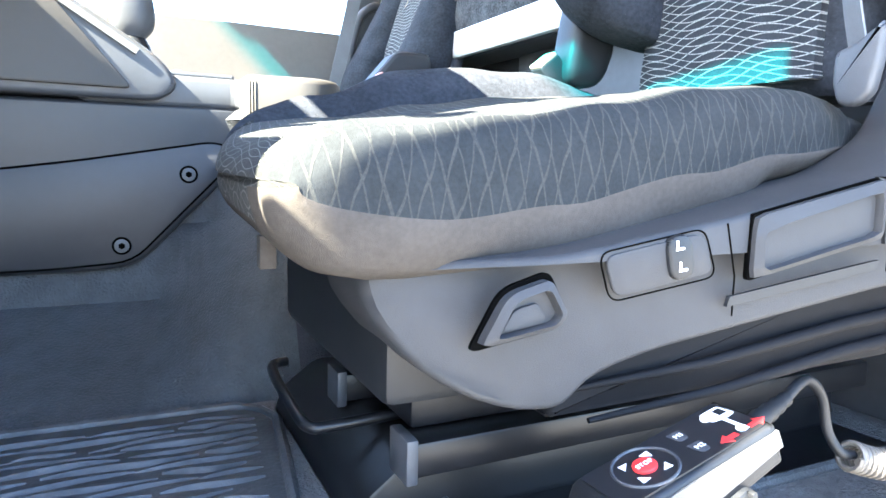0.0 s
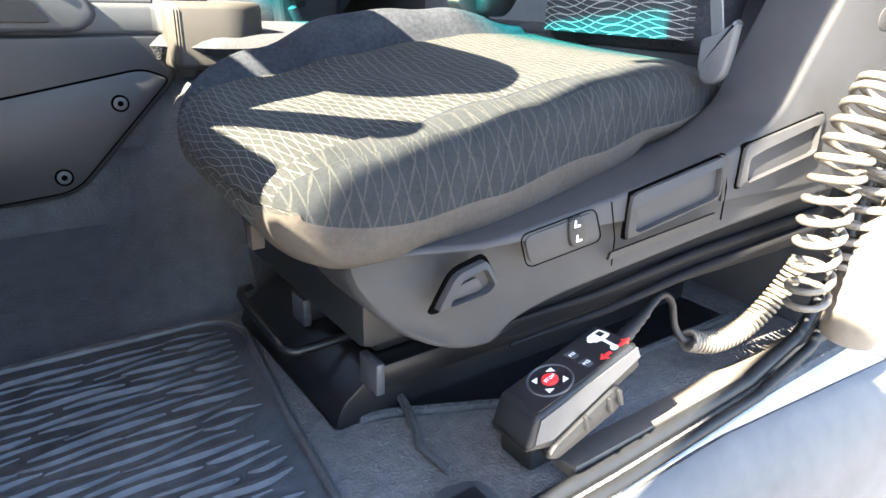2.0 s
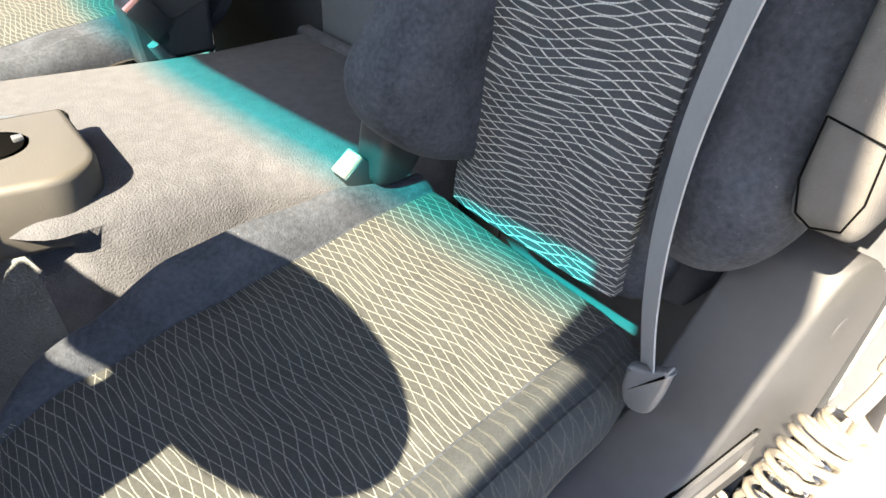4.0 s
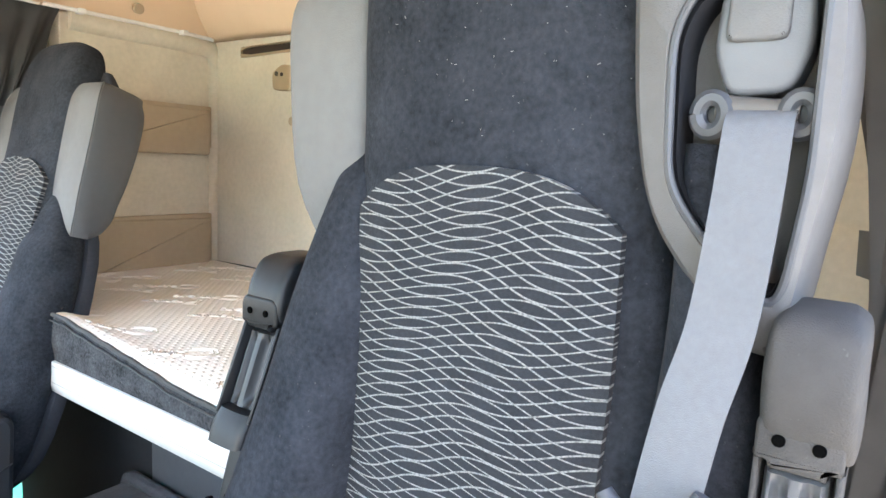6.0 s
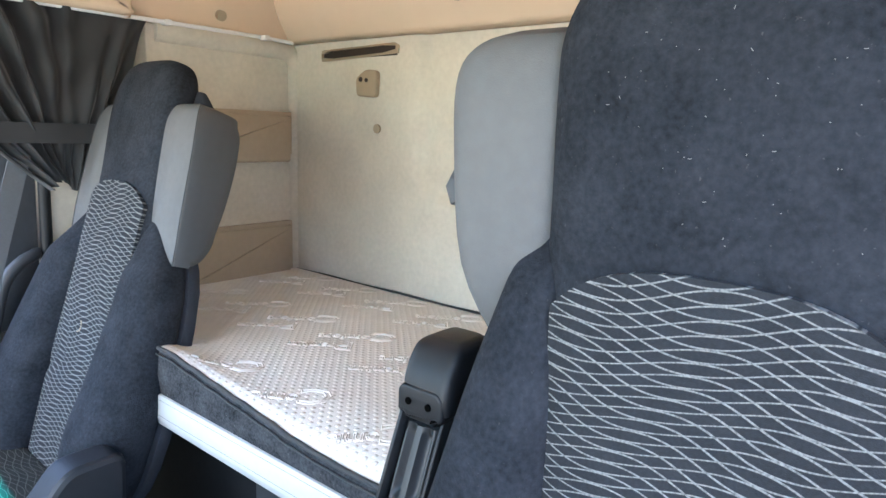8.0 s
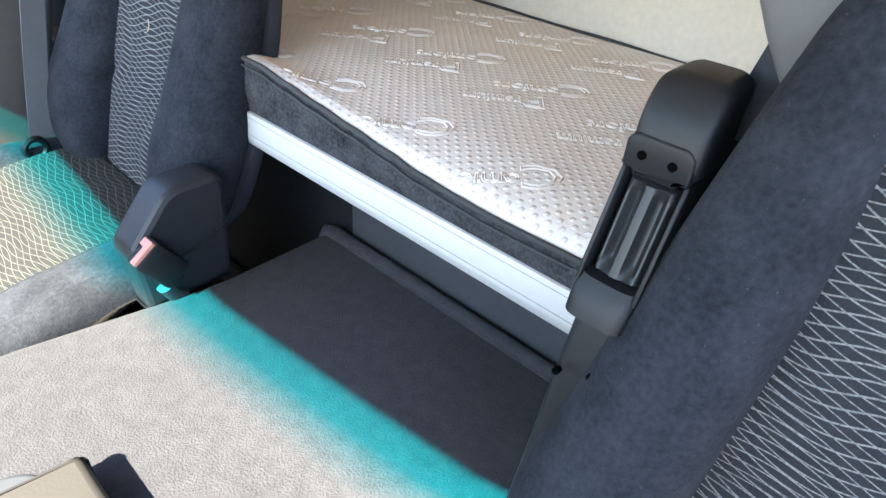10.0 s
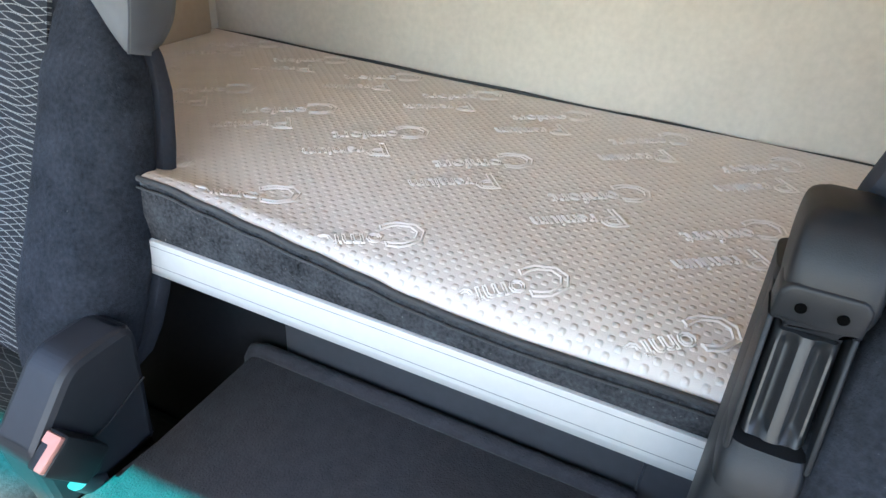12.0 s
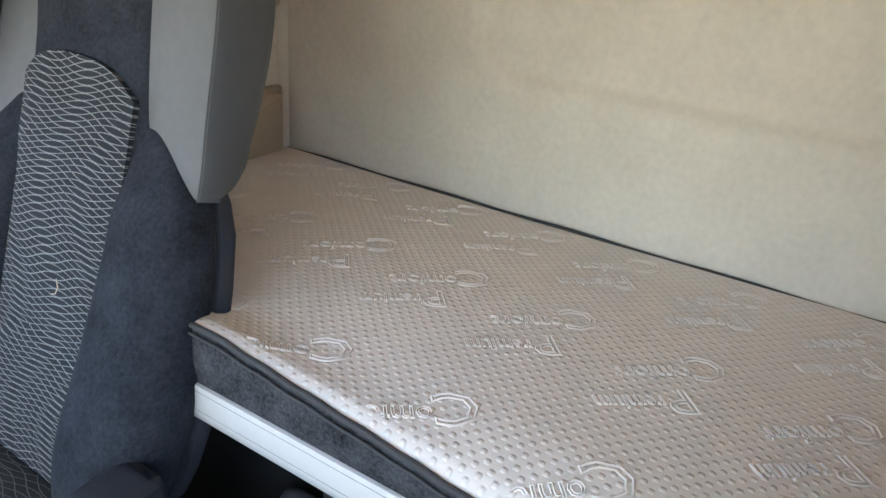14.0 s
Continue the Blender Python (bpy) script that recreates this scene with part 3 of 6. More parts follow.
SIDE_ROWS_SLIM = ((0.380, 0.0, 0.165), (0.405, 0.060, 0.190), (0.46, 0.104, 0.226), (0.53, 0.114, 0.240), (0.62, 0.080, 0.245), (0.745, 0.040, 0.236), (0.80, 0.026, 0.224), (0.835, 0.014, 0.208), (0.87, 0.002, 0.176), (0.91, -0.012, 0.148), (0.96, -0.026, 0.130), (0.985, -0.045, 0.122))


def seat(name, label, y0, dz=0.0, humps=(0.03, 0.03), sides=((1, 1.0), (-1, 1.0)), skew=1.0):
    """A suspended lorry seat; drawn for the driver's place, its middle at y0. humps: height of the near and the far cushion edge."""
    s = thing(name, (0.1, y0, 0.0), label, "seat", group="seats in the cab")

    def Y(v):
        return y0 + (v if skew or v > 0 else 1.4 * v)

    # ---- cushion: sections along x, each run across from the near bottom edge over the top to the far bottom edge
    def lerp(table, x):
        for (a, p), (b, q) in zip(table, table[1:]):
            if x <= b:
                t = max(0.0, min(1.0, (x - a) / (b - a)))
                t = t * t * (3 - 2 * t)
                return p + (q - p) * t
        return table[-1][1]

    nose = -0.184
    xs = [nose + 0.042 * (1 - math.cos(math.pi / 2 * k / 9)) for k in range(10)] + [-0.142 + 0.494 * k / 34 for k in range(1, 35)] + [0.360, 0.365, 0.367]
    rings = []
    for x in xs:
        op = math.sqrt(max(0.0, 1 - min(1.0, max(0.0, (nose + 0.042 - x) / 0.042)) ** 2)) * 0.93 + 0.07
        if x > 0.352:
            op *= math.sqrt(max(0.02, 1 - ((x - 0.352) / 0.0155) ** 2))
        zt = lerp([(-0.184, 0.313), (-0.07, 0.325), (0.04, 0.345), (0.15, 0.360), (0.25, 0.368), (0.35, 0.366)], x)
        zs = lerp([(-0.184, 0.268), (-0.10, 0.263), (0.0, 0.272), (0.13, 0.295), (0.22, 0.312), (0.35, 0.325)], x)
        zb = lerp([(-0.184, 0.236), (-0.12, 0.224), (0.04, 0.222), (0.17, 0.252), (0.23, 0.288), (0.35, 0.312)], x)
        ridge = lerp([(-0.184, 0.308), (-0.12, 0.318), (-0.03, 0.329), (0.06, 0.342), (0.16, 0.359), (0.25, 0.366), (0.31, 0.362), (0.35, 0.350)], x)
        pn = lerp([(-0.184, -0.126), (-0.150, -0.124), (-0.09, -0.115), (0.0, -0.110), (0.35, -0.106)], x)
        pf = lerp([(-0.184, 0.150), (-0.10, 0.168), (0.15, 0.164), (0.36, 0.176)], x)
        far = lerp([(-0.184, 0.170), (-0.12, 0.212), (0.0, 0.228), (0.35, 0.215)], x)
        hump = humps[1] * lerp([(-0.184, 0.25), (-0.08, 0.62), (0.06, 1.0), (0.2, 0.8), (0.35, 0.3)], x)
        near = lerp([(-0.184, -0.160), (-0.14, -0.171), (0.1, -0.173), (0.26, -0.170), (0.35, -0.155)], x)
        line = [(near + 0.050, zb - 0.002), (near + 0.024, zb), (near + 0.010, zb + 0.008), (near + 0.002, (zb + zs) / 2 + 0.004), (near - 0.0005, zs - 0.002), (near, zs),
                (near + 0.0005, zs + (ridge - zs) * 0.30), (near + 0.003, zs + (ridge - zs) * 0.62), (near + 0.010, zs + (ridge - zs) * 0.88), (near + 0.0185, ridge), (near + 0.0215, ridge - 0.0012), (near + 0.026, ridge + 0.0012), ((near + pn) / 2 + 0.013, (ridge + zt) / 2 + 0.004)]
        i_near = len(line)
        for k in range(17):
            u = k / 16
            line.append((pn + (pf - pn) * u, zt + 0.030 * humps[1] / 0.05 * max(0.0, u - 0.25) ** 2 * 1.2 + 0.004 * math.sin(math.pi * u) - (0.003 if k in (0, 16) else 0)))
        zf = line[-1][1]
        i_far = len(line)
        line += [(pf + (far - pf) * a, zf + hump * b) for a, b in ((0.12, 0.35), (0.3, 0.75), (0.5, 0.98), (0.68, 1.0), (0.84, 0.80), (0.95, 0.42))]
        line += [(far, zf - 0.01), (far + 0.001, zs + 0.02), (far - 0.001, zs), (far - 0.008, (zs + zb) / 2), (far - 0.03, zb)]
        zc = 0.283 if x < 0 else 0.335
        bow = lambda y: 0.115 * max(0.0, y - 0.03) + 0.9 * max(0.0, y - 0.10) ** 2 + 0.10 * max(0.0, -0.12 - y) + 12.0 * max(0.0, -0.125 - y) ** 2
        front = max(0.0, min(1.0, (0.05 - x) / 0.2))
        rings.append([(x + bow(y) * front, Y(y), zc + (z - zc) * op + dz) for y, z in line])
    count = len(rings[0])
    whole = loft(rings)
    marks = []
    for n, f in enumerate(whole.faces):
        i, j = n % count, n // count
        c = f.calc_center_median()
        if n >= count * (len(rings) - 1):
            marks.append(1 if c.x < 0 else 0)
        elif i_near <= i < i_far - 1 or (j < 8 and i_near - 4 <= i < i_far) or (j < 3 and i_near - 1 <= i < count - 5):
            marks.append(1)
        elif i in (0, 1, 2, 3, 4) or i >= count - 4:
            marks.append(1 if j < 3 and i > i_near else 2)
        else:
            marks.append(0 if i < i_near else 3)
    panel = split_faces(whole, lambda f, m=iter(list(marks)): next(m) == 1)
    rest = [k for k in marks if k != 1]
    skirt = split_faces(whole, lambda f, m=iter(rest): next(m) == 2)
    rest = [k for k in rest if k != 2]
    plain = split_faces(whole, lambda f, m=iter(rest): next(m) == 3)
    cushion = part("cushion", whole, BOLSTER if skew else VELOUR, s, "black velour cushion bolsters")
    part("center_panel", panel, NET_SEAT, cushion, "dark cloth with pale woven net lines")
    part("inner_bolster", plain, VELOUR, cushion, "plain black velour bolster")
    part("skirt", skirt, SKIRT, cushion, "brown-grey cloth skirt")
    for k in (i_near, i_far - 1):
        part("piping", tube([r[k] for r in rings[16 if k == i_near else 6:-3]], 0.0012, 6), VELOUR, cushion)
    part("base", box(-0.10, 0.33, Y(-0.13), Y(0.16), 0.13, 0.26 + dz, 0.01), BLACK, s, "black suspension cover")
    # ---- backrest, thinner on the passenger's seat
    def mid(z):
        if not skew:
            return lerp([(0.4, 0.006), (0.95, 0.004), (1.05, 0.020), (1.2, 0.024)], z)
        return lerp([(0.39, 0.022), (0.55, 0.008), (0.65, -0.001), (0.72, -0.014), (0.85, -0.019), (1.0, -0.018), (1.2, -0.018)], z)

    def deep(bm):
        if not skew:
            for v in bm.verts:
                if v.co.x > 0.36:
                    v.co.x = 0.36 + (v.co.x - 0.36) * 0.80
        return bm

    rise = 0.0 if skew else 0.19
    rows = [(z + rise * max(0.0, z - 1.0), x, y0 + mid(z), hx, hy - (0.002 if skew else 0.012) * (z > 0.9)) for z, x, hx, hy in (
        (0.375, 0.405, 0.03, 0.13), (0.40, 0.405, 0.043, 0.145), (0.50, 0.405, 0.047, 0.15), (0.62, 0.405, 0.049, 0.15), (0.80, 0.412, 0.05, 0.146), (0.95, 0.412, 0.05, 0.134), (1.07, 0.410, 0.05, 0.1325),
        (1.115, 0.410, 0.049, 0.1305), (1.146, 0.412, 0.045, 0.119), (1.165, 0.413, 0.038, 0.104), (1.175, 0.414, 0.028, 0.084), (1.180, 0.415, 0.014, 0.055))]
    back = part("backrest", deep(upright_loft(rows, 3.6, 5, 48)), VELOUR, s, "black velour backrest with built-in head part")
    # patterned panel, with an arched top
    bm = bmesh.new()
    nu, nv = 18, 44
    grid = []
    for j in range(nv + 1):
        line = []
        for i in range(nu + 1):
            a = -1 + 2 * i / nu
            z1 = 0.966 - 0.010 * a * a - 0.028 * abs(a) ** 3.5
            z = 0.39 + (z1 - 0.39) * j / nv
            wide = lerp([(0.39, 0.119), (0.55, 0.112), (0.97, 0.1105)], z) if skew else 0.108
            crease = -0.004 * math.exp(-((z - 0.615 + 0.03 * a * a) / 0.012) ** 2)
            x = 0.352 - 0.004 * math.cos((z - 0.52) * 8) - crease + 0.006 * abs(a) ** 6
            line.append(bm.verts.new((x, (y0 + mid(z)) + a * wide, z)))
        grid.append(line)
    for j in range(nv):
        for i in range(nu):
            bm.faces.new((grid[j][i], grid[j][i + 1], grid[j + 1][i + 1], grid[j + 1][i]))
    ext = bmesh.ops.extrude_face_region(bm, geom=bm.faces[:])
    for v in (g for g in ext["geom"] if isinstance(g, bmesh.types.BMVert)):
        v.co.x += 0.03
    part("back_panel", bm, NET_BACK, back, "dark cloth with pale woven net lines")
    for sg, k in sides:
        rows = []
        for z, p, o in (SIDE_ROWS if skew else SIDE_ROWS_SLIM):
            face = 0.350 - p * k + (0.0 if skew else 0.25 * max(0.0, z - 0.80))
            if skew and z < 0.62:
                z = 0.62 - (0.62 - z) * (0.70 if sg > 0 else 0.62)
            inner = 0.095
            if skew and sg > 0:
                o += 0.016 * math.exp(-((z - 0.53) / 0.09) ** 2)
            elif skew:
                inner = 0.118 + 0.028 * max(0.0, min(1.0, (z - 0.5) / 0.35))
                o = max(o + 0.030, inner + 0.015)
            rows.append((z, (face + 0.44) / 2, y0 + sg * (inner + o) / 2 + 0.6 * mid(z), (0.44 - face) / 2, (o - inner) / 2))
        part("bolster", deep(upright_loft(rows, 2.8, 4, 36)), VELOUR, back, "black velour side bolster")
    # rear shell
    rows = [(0.37, 0.435, y0, 0.02, 0.14), (0.45, 0.440, y0, 0.028, 0.175 if skew else 0.215), (0.60, 0.442, y0, 0.030, 0.196 if skew else 0.240), (0.80, 0.445, y0, 0.030, 0.198 if skew else 0.220), (0.90, 0.445, y0, 0.028, 0.185 if skew else 0.165), (1.10, 0.445, y0 - 0.02 * skew, 0.024, 0.15), (1.16, 0.445, y0 - 0.02 * skew, 0.012, 0.10)]
    part("rear_shell", deep(upright_loft(rows, 3.6, 3)), REAR_CLOTH, back, "dark grey cloth rear cover")
    return s, back


def ring_plate(outer, inner, x0, x1, count=64, roll=0.06):
    """A plate between x0 (front) and x1 with a hole right through it; outlines in y and z."""
    def resample(poly, cy, cz):
        out = []
        for k in range(count):
            a = 2 * math.pi * k / count
            d, best = Vector((math.cos(a), math.sin(a))), None
            for i in range(len(poly)):
                p, q = Vector(poly[i - 1]) - Vector((cy, cz)), Vector(poly[i]) - Vector((cy, cz))
                e = q - p
                den = d.x * -e.y + e.x * d.y
                if abs(den) < 1e-12:
                    continue
                t = (p.x * -e.y + e.x * p.y) / den
                u = (d.x * p.y - d.y * p.x) / den
                if -1e-6 <= u <= 1 + 1e-6 and t > 0:
                    best = max(best or 0, t)
            out.append((cy + d.x * (best or 0), cz + d.y * (best or 0)))
        return out

    cy, cz = sum(p[0] for p in inner) / len(inner), sum(p[1] for p in inner) / len(inner)
    o, i = resample(outer, cy, cz), resample(inner, cy, cz)
    soft = [((a[0] * (1 - roll) + b[0] * roll), (a[1] * (1 - roll) + b[1] * roll)) for a, b in zip(o, i)]
    hard = [((a[0] * 0.12 + b[0] * 0.88), (a[1] * 0.12 + b[1] * 0.88)) for a, b in zip(o, i)]
    rings = [[(x1, y, z) for y, z in o], [(x0 + 0.010 + (0.012 if roll > 0.1 else 0), y, z) for y, z in o], *([[(x0 + 0.009, a[0] * 0.93 + b[0] * 0.07, a[1] * 0.93 + b[1] * 0.07) for a, b in zip(o, i)]] if roll > 0.1 else []), [(x0 + 0.003, y, z) for y, z in soft], [(x0, y, z) for y, z in hard], [(x0 + 0.003, y, z) for y, z in i], [(x1, y, z) for y, z in i]]
    return loft(rings, cap=False)


def shoulder_plain(back, y0, sg, deep=0.425, out=0.215):
    """Grey vinyl shoulder wing beside the head part, paler on its face than round its side."""
    q, o = deep, out
    rows = [(0.848, q + 0.020, y0 + sg * (o - 0.075), 0.026, 0.010), (0.872, q + 0.010, y0 + sg * (o - 0.075), 0.042, 0.026), (0.94, q, y0 + sg * (o - 0.060), 0.048, 0.046), (1.04, q, y0 + sg * (o - 0.056), 0.050, 0.054),
            (1.095, q, y0 + sg * (o - 0.057), 0.048, 0.054), (1.118, q, y0 + sg * (o - 0.066), 0.040, 0.045), (1.127, q, y0 + sg * (o - 0.078), 0.024, 0.030)]
    bm = upright_loft(rows, 4.5, 4, 40)
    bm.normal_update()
    # Faces turned forward take the paler grey, all others the darker one.
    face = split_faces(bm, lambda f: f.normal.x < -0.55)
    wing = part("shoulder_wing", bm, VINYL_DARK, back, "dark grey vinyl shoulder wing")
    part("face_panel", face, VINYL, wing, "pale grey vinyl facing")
    return wing


def shoulder_pointed(back, y0, sg):
    """A shoulder wing whose pale face runs down to a point, a piped seam between the face and the darker side."""
    rows = smooth_rows([(0.838, 0.192, 0.206, 0.384, 0.424), (0.852, 0.180, 0.210, 0.380, 0.442), (0.88, 0.140, 0.211, 0.378, 0.456), (0.91, 0.108, 0.210, 0.376, 0.460), (0.95, 0.090, 0.208, 0.375, 0.468), (1.02, 0.078, 0.204, 0.374, 0.475),
                        (1.08, 0.070, 0.196, 0.374, 0.476), (1.105, 0.070, 0.188, 0.377, 0.470), (1.121, 0.070, 0.176, 0.384, 0.470), (1.128, 0.070, 0.152, 0.396, 0.450)], 4)
    rings, seam = [], []
    for z, a, b, xf, xr in rows:
        e = min(0.006, 0.4 * (b - a))
        back_y = min(b - 0.010, b - 0.12 * (xr - xf))
        line = [(xf + 0.002, a), (xf, a + e * 0.5), (xf - 0.001, (a + b) / 2), (xf, b - e), (xf + 0.003, b - e * 0.25), (xf + 0.007, b), (xf + 0.03, b + 0.001), (xr - 0.020, back_y + 0.006), (xr - 0.006, back_y), (xr, back_y - 0.012), (xr, min(a, back_y - 0.02))]
        rings.append([(x, y0 + sg * y, z) for x, y in line])
        seam.append((xf + 0.0008, y0 + sg * (b - e * 0.5), z))
    bm = loft(rings)
    n = len(rings[0])
    marks = [k % n < 4 and k < n * (len(rings) - 1) for k in range(len(bm.faces))]
    face = split_faces(bm, lambda f, m=iter(marks): next(m))
    wing = part("shoulder_wing", bm, VINYL_DARK, back, "dark grey vinyl shoulder wing")
    part("face_panel", face, VINYL, wing, "pale grey vinyl facing")
    part("seam", tube(seam, 0.0013, 6), VINYL_DARK, wing, "piped seam")
    return wing


def shoulder_belt(back):
    """The driver's outer shoulder, hollowed for the belt's upper outlet."""
    outer = rounded([(-0.112, 1.098), (-0.130, 1.112), (-0.190, 1.106), (-0.222, 1.088), (-0.229, 1.04), (-0.229, 0.985), (-0.220, 0.925), (-0.214, 0.872), (-0.200, 0.864), (-0.166, 0.898), (-0.134, 0.940), (-0.120, 1.0)], 0.03, 6)
    inner = rounded([(-0.142, 1.045), (-0.154, 1.070), (-0.182, 1.078), (-0.217, 1.078), (-0.218, 0.97), (-0.211, 0.903), (-0.200, 0.900), (-0.166, 0.934), (-0.146, 0.962)], 0.018, 6)
    h = part("belt_shoulder", ring_plate(outer, inner, 0.345, 0.47, 96, 0.25), SHOULDER, back, "grey plastic shoulder with a belt outlet")
    rim = tube([(0.347, y, z) for y, z in inner] + [(0.347, *inner[0])], 0.0026, 8)
    part("rim", rim, PLASTIC, h, "dark plastic rim")
    step_in = [(-0.181 + (y + 0.181) * 0.90, 0.99 + (z - 0.99) * 0.95) for y, z in inner]
    part("inner_rim", ring_plate(inner, step_in, 0.352, 0.40, 96), BLACK_MATT, h, "black stepped rim")
    part("well", slab(inner, "x", 0.385, 0.40, 0.0), SHOULDER, h, "grey hollow")
    lever = part("release_cover", slab(rounded([(-0.163, 1.070), (-0.209, 1.072), (-0.211, 1.036), (-0.203, 1.013), (-0.170, 1.011), (-0.161, 1.036)], 0.008), "x", 0.360, 0.388, 0.004, 3), PLASTIC_LIGHT, h, "grey plastic guide cover")
    part("button", slab(rounded([(-0.168, 1.069), (-0.199, 1.070), (-0.199, 1.040), (-0.167, 1.040)], 0.006), "x", 0.356, 0.364, 0.003, 3), VINYL, lever)
    guide = part("belt_guide", tube([(0.362, -0.166 - 0.042 * k / 8, 1.006 - 0.004 * k / 8) for k in range(9)], 0.0065), SKIRT_PLASTIC, h, "worn brown-grey belt guide")
    for y in (-0.164, -0.209):
        ring = [(0.358, y + 0.0075 * math.cos(a), 1.001 + 0.0095 * math.sin(a)) for a in [2 * math.pi * k / 20 for k in range(21)]]
        part("eye", tube(ring, 0.0050, 8), PLASTIC, guide)
        part("eye_bottom", disc((0.362, y, 1.001), (1, 0, 0), 0.008, 0.004), BLACK, guide)
    return h


def armrest(name, x0, y, z0, group, mat, end_mat, grip_mat, lean, reach, wide=1.0, foot=0.405):
    """Folded upright; x0 and z0 are the face and the height of its bracket."""
    a = thing(name, (x0 - 0.01, y, 0.42), "plastic armrest with a fluted grip, folded upright beside the backrest", "armrest", group=group)

    def rows(*some):
        return [(z0 + z, x0 + x, y + d, hx, hy) for z, x, d, hx, hy in some]

    slim = 0.70 if lean > 0.2 else 1.0

    def trimmed(bm):
        for v in bm.verts:
            v.co.y = y + (v.co.y - y) * wide
        return bm

    pad = [(-0.008, 0.038, -0.003, 0.030, 0.026), (0.006, 0.036, -0.003, 0.038, 0.0275), (0.03, 0.034, -0.002, 0.040, 0.0275), (0.050, 0.036, -0.002, 0.038, 0.0270), (0.059, 0.038, -0.002, 0.034, 0.0245), (0.064, 0.040, -0.002, 0.024, 0.017)]
    low_pad = 0.80 if lean > 0.2 else 1.0
    part("padded_end", trimmed(upright_loft(rows(*[(z * low_pad, x * slim + (0.30 * z if lean > 0.2 else 0.0), d, hx * slim, hy * (0.94 if lean > 0.2 else 1.0)) for z, x, d, hx, hy in pad]), 6.5, 3, 44)), end_mat, a, "smooth padded end")
    f = lean * (reach + 0.02)
    low = foot + 0.145
    if lean > 0.2:
        rows_arm = [(foot, x0 - 0.012 - f, y + 0.004, 0.018, 0.018), (foot + 0.010, x0 - 0.010 - f, y + 0.004, 0.030, 0.024), (foot + 0.045, x0 - 0.002 - f, y + 0.003, 0.036, 0.026), (low, x0 + 0.016 - f * 1.1, y, 0.034, 0.0255), (z0 - 0.03 - reach, x0 + 0.058 - f, y, 0.032, 0.0255), (z0, x0 + 0.060, y, 0.026, 0.025)]
    else:
        rows_arm = [(foot, x0 + 0.030, y - 0.006, 0.012, 0.018), (foot + 0.006, x0 + 0.030, y - 0.006, 0.026, 0.026), (foot + 0.020, x0 + 0.030, y - 0.006, 0.035, 0.031), (foot + 0.06, x0 + 0.031, y - 0.005, 0.037, 0.032), (0.68, x0 + 0.032, y - 0.003, 0.035, 0.029), (z0 - 0.03 - reach, x0 + 0.036, y, 0.032, 0.0255), (z0, x0 + 0.060, y, 0.026, 0.025)]
    arm = part("arm", trimmed(upright_loft(rows_arm, 4.5, 2, 36)), mat, a)
    if lean < 0.2:
        seam = [(0.020, foot + 0.084), (0.021, foot + 0.040), (0.014, foot + 0.016), (0.0, foot + 0.010), (-0.022, foot + 0.016), (-0.029, foot + 0.040), (-0.026, foot + 0.078), (0.020, foot + 0.084)]
        part("cap_seam", tube([(x0 - 0.0052 - 0.0010 * abs(d + 0.004) / 0.03 + 0.0012 * (z < foot + 0.02), y + d * wide, z) for d, z in seam], 0.0008, 6), HOLE, arm, "dark seam of the pivot cap")
    cap = part("bracket", trimmed(slab(rounded([(y - 0.0245, z0 - 0.012), (y - 0.016, z0 - 0.012), (y - 0.016, z0 - 0.016), (y + 0.016, z0 - 0.016), (y + 0.016, z0 - 0.012), (y + 0.0245, z0 - 0.012), (y + 0.0245, z0 + 0.008), (y + 0.019, z0 + 0.014), (y - 0.019, z0 + 0.014), (y - 0.0245, z0 + 0.008)], 0.003), "x", x0, x0 + 0.028, 0.003, 3)), mat, a, "moulded bracket with two screw holes")
    for d in (-0.011, 0.011):
        part("screw_hole", disc((x0 - 0.0002, y + d * wide, z0), (1, 0, 0), 0.0032, 0.002, 16, 0), HOLE, cap)
    rings = []
    for k in range(25):
        z = z0 - 0.018 - reach + reach * k / 24
        e = min(1.0, min(k, 24 - k) / 4)
        ring = []
        for i in range(25):
            u = -1 + i / 12
            flute = 0.0085 * e * max(0.0, math.cos((abs(u) - 0.47) * math.pi / 0.62)) if abs(abs(u) - 0.47) < 0.31 else 0
            ring.append((x0 + 0.006 - lean * (z0 - 0.014 - z) + flute + 0.008 * abs(u) ** 6 + (0.006 if k in (0, 24) else 0), y + 0.0185 * u, z))
        ring += [(x0 + 0.038, y + 0.0185, z), (x0 + 0.038, y - 0.0185, z)]
        rings.append(ring)
    part("grip", trimmed(loft(rings)), grip_mat, a, "glossy fluted adjusting grip")
    for d in (-0.0228, 0.0228):
        part("cheek", trimmed(slab([(x0 + 0.001 - lean * (reach + 0.010), z0 - 0.024 - reach), (x0 + 0.004, z0 - 0.012), (x0 + 0.051, z0 - 0.005), (x0 + 0.051 - lean * reach, z0 - 0.04 - reach)], "y", y + d - 0.0018, y + d + 0.0018, 0.0015)), mat, a)
    low = -0.018 - reach
    part("collar", trimmed(upright_loft(rows((low - 0.028, 0.022 - lean * (reach + 0.030), 0, 0.026, 0.0245), (low - 0.013, 0.023 - lean * (reach + 0.015), 0, 0.027, 0.0255), (low, 0.025 - lean * reach, 0, 0.026, 0.0245)), 4.5, 2, 36)), mat, a)
    for z, d in ((0.662, -0.013), (0.650, 0.014)) if lean > 0.2 else ((0.720, -0.0095), (0.7205, 0.0125)):
        part("screw_hole", disc((x0 + 0.0015 - 0.12 * (0.7 - z) - (f + 0.004 if lean > 0.2 else 0), y + d, z), (1, 0, -0.16), 0.003, 0.006, 12, 0), HOLE, a)
    return a


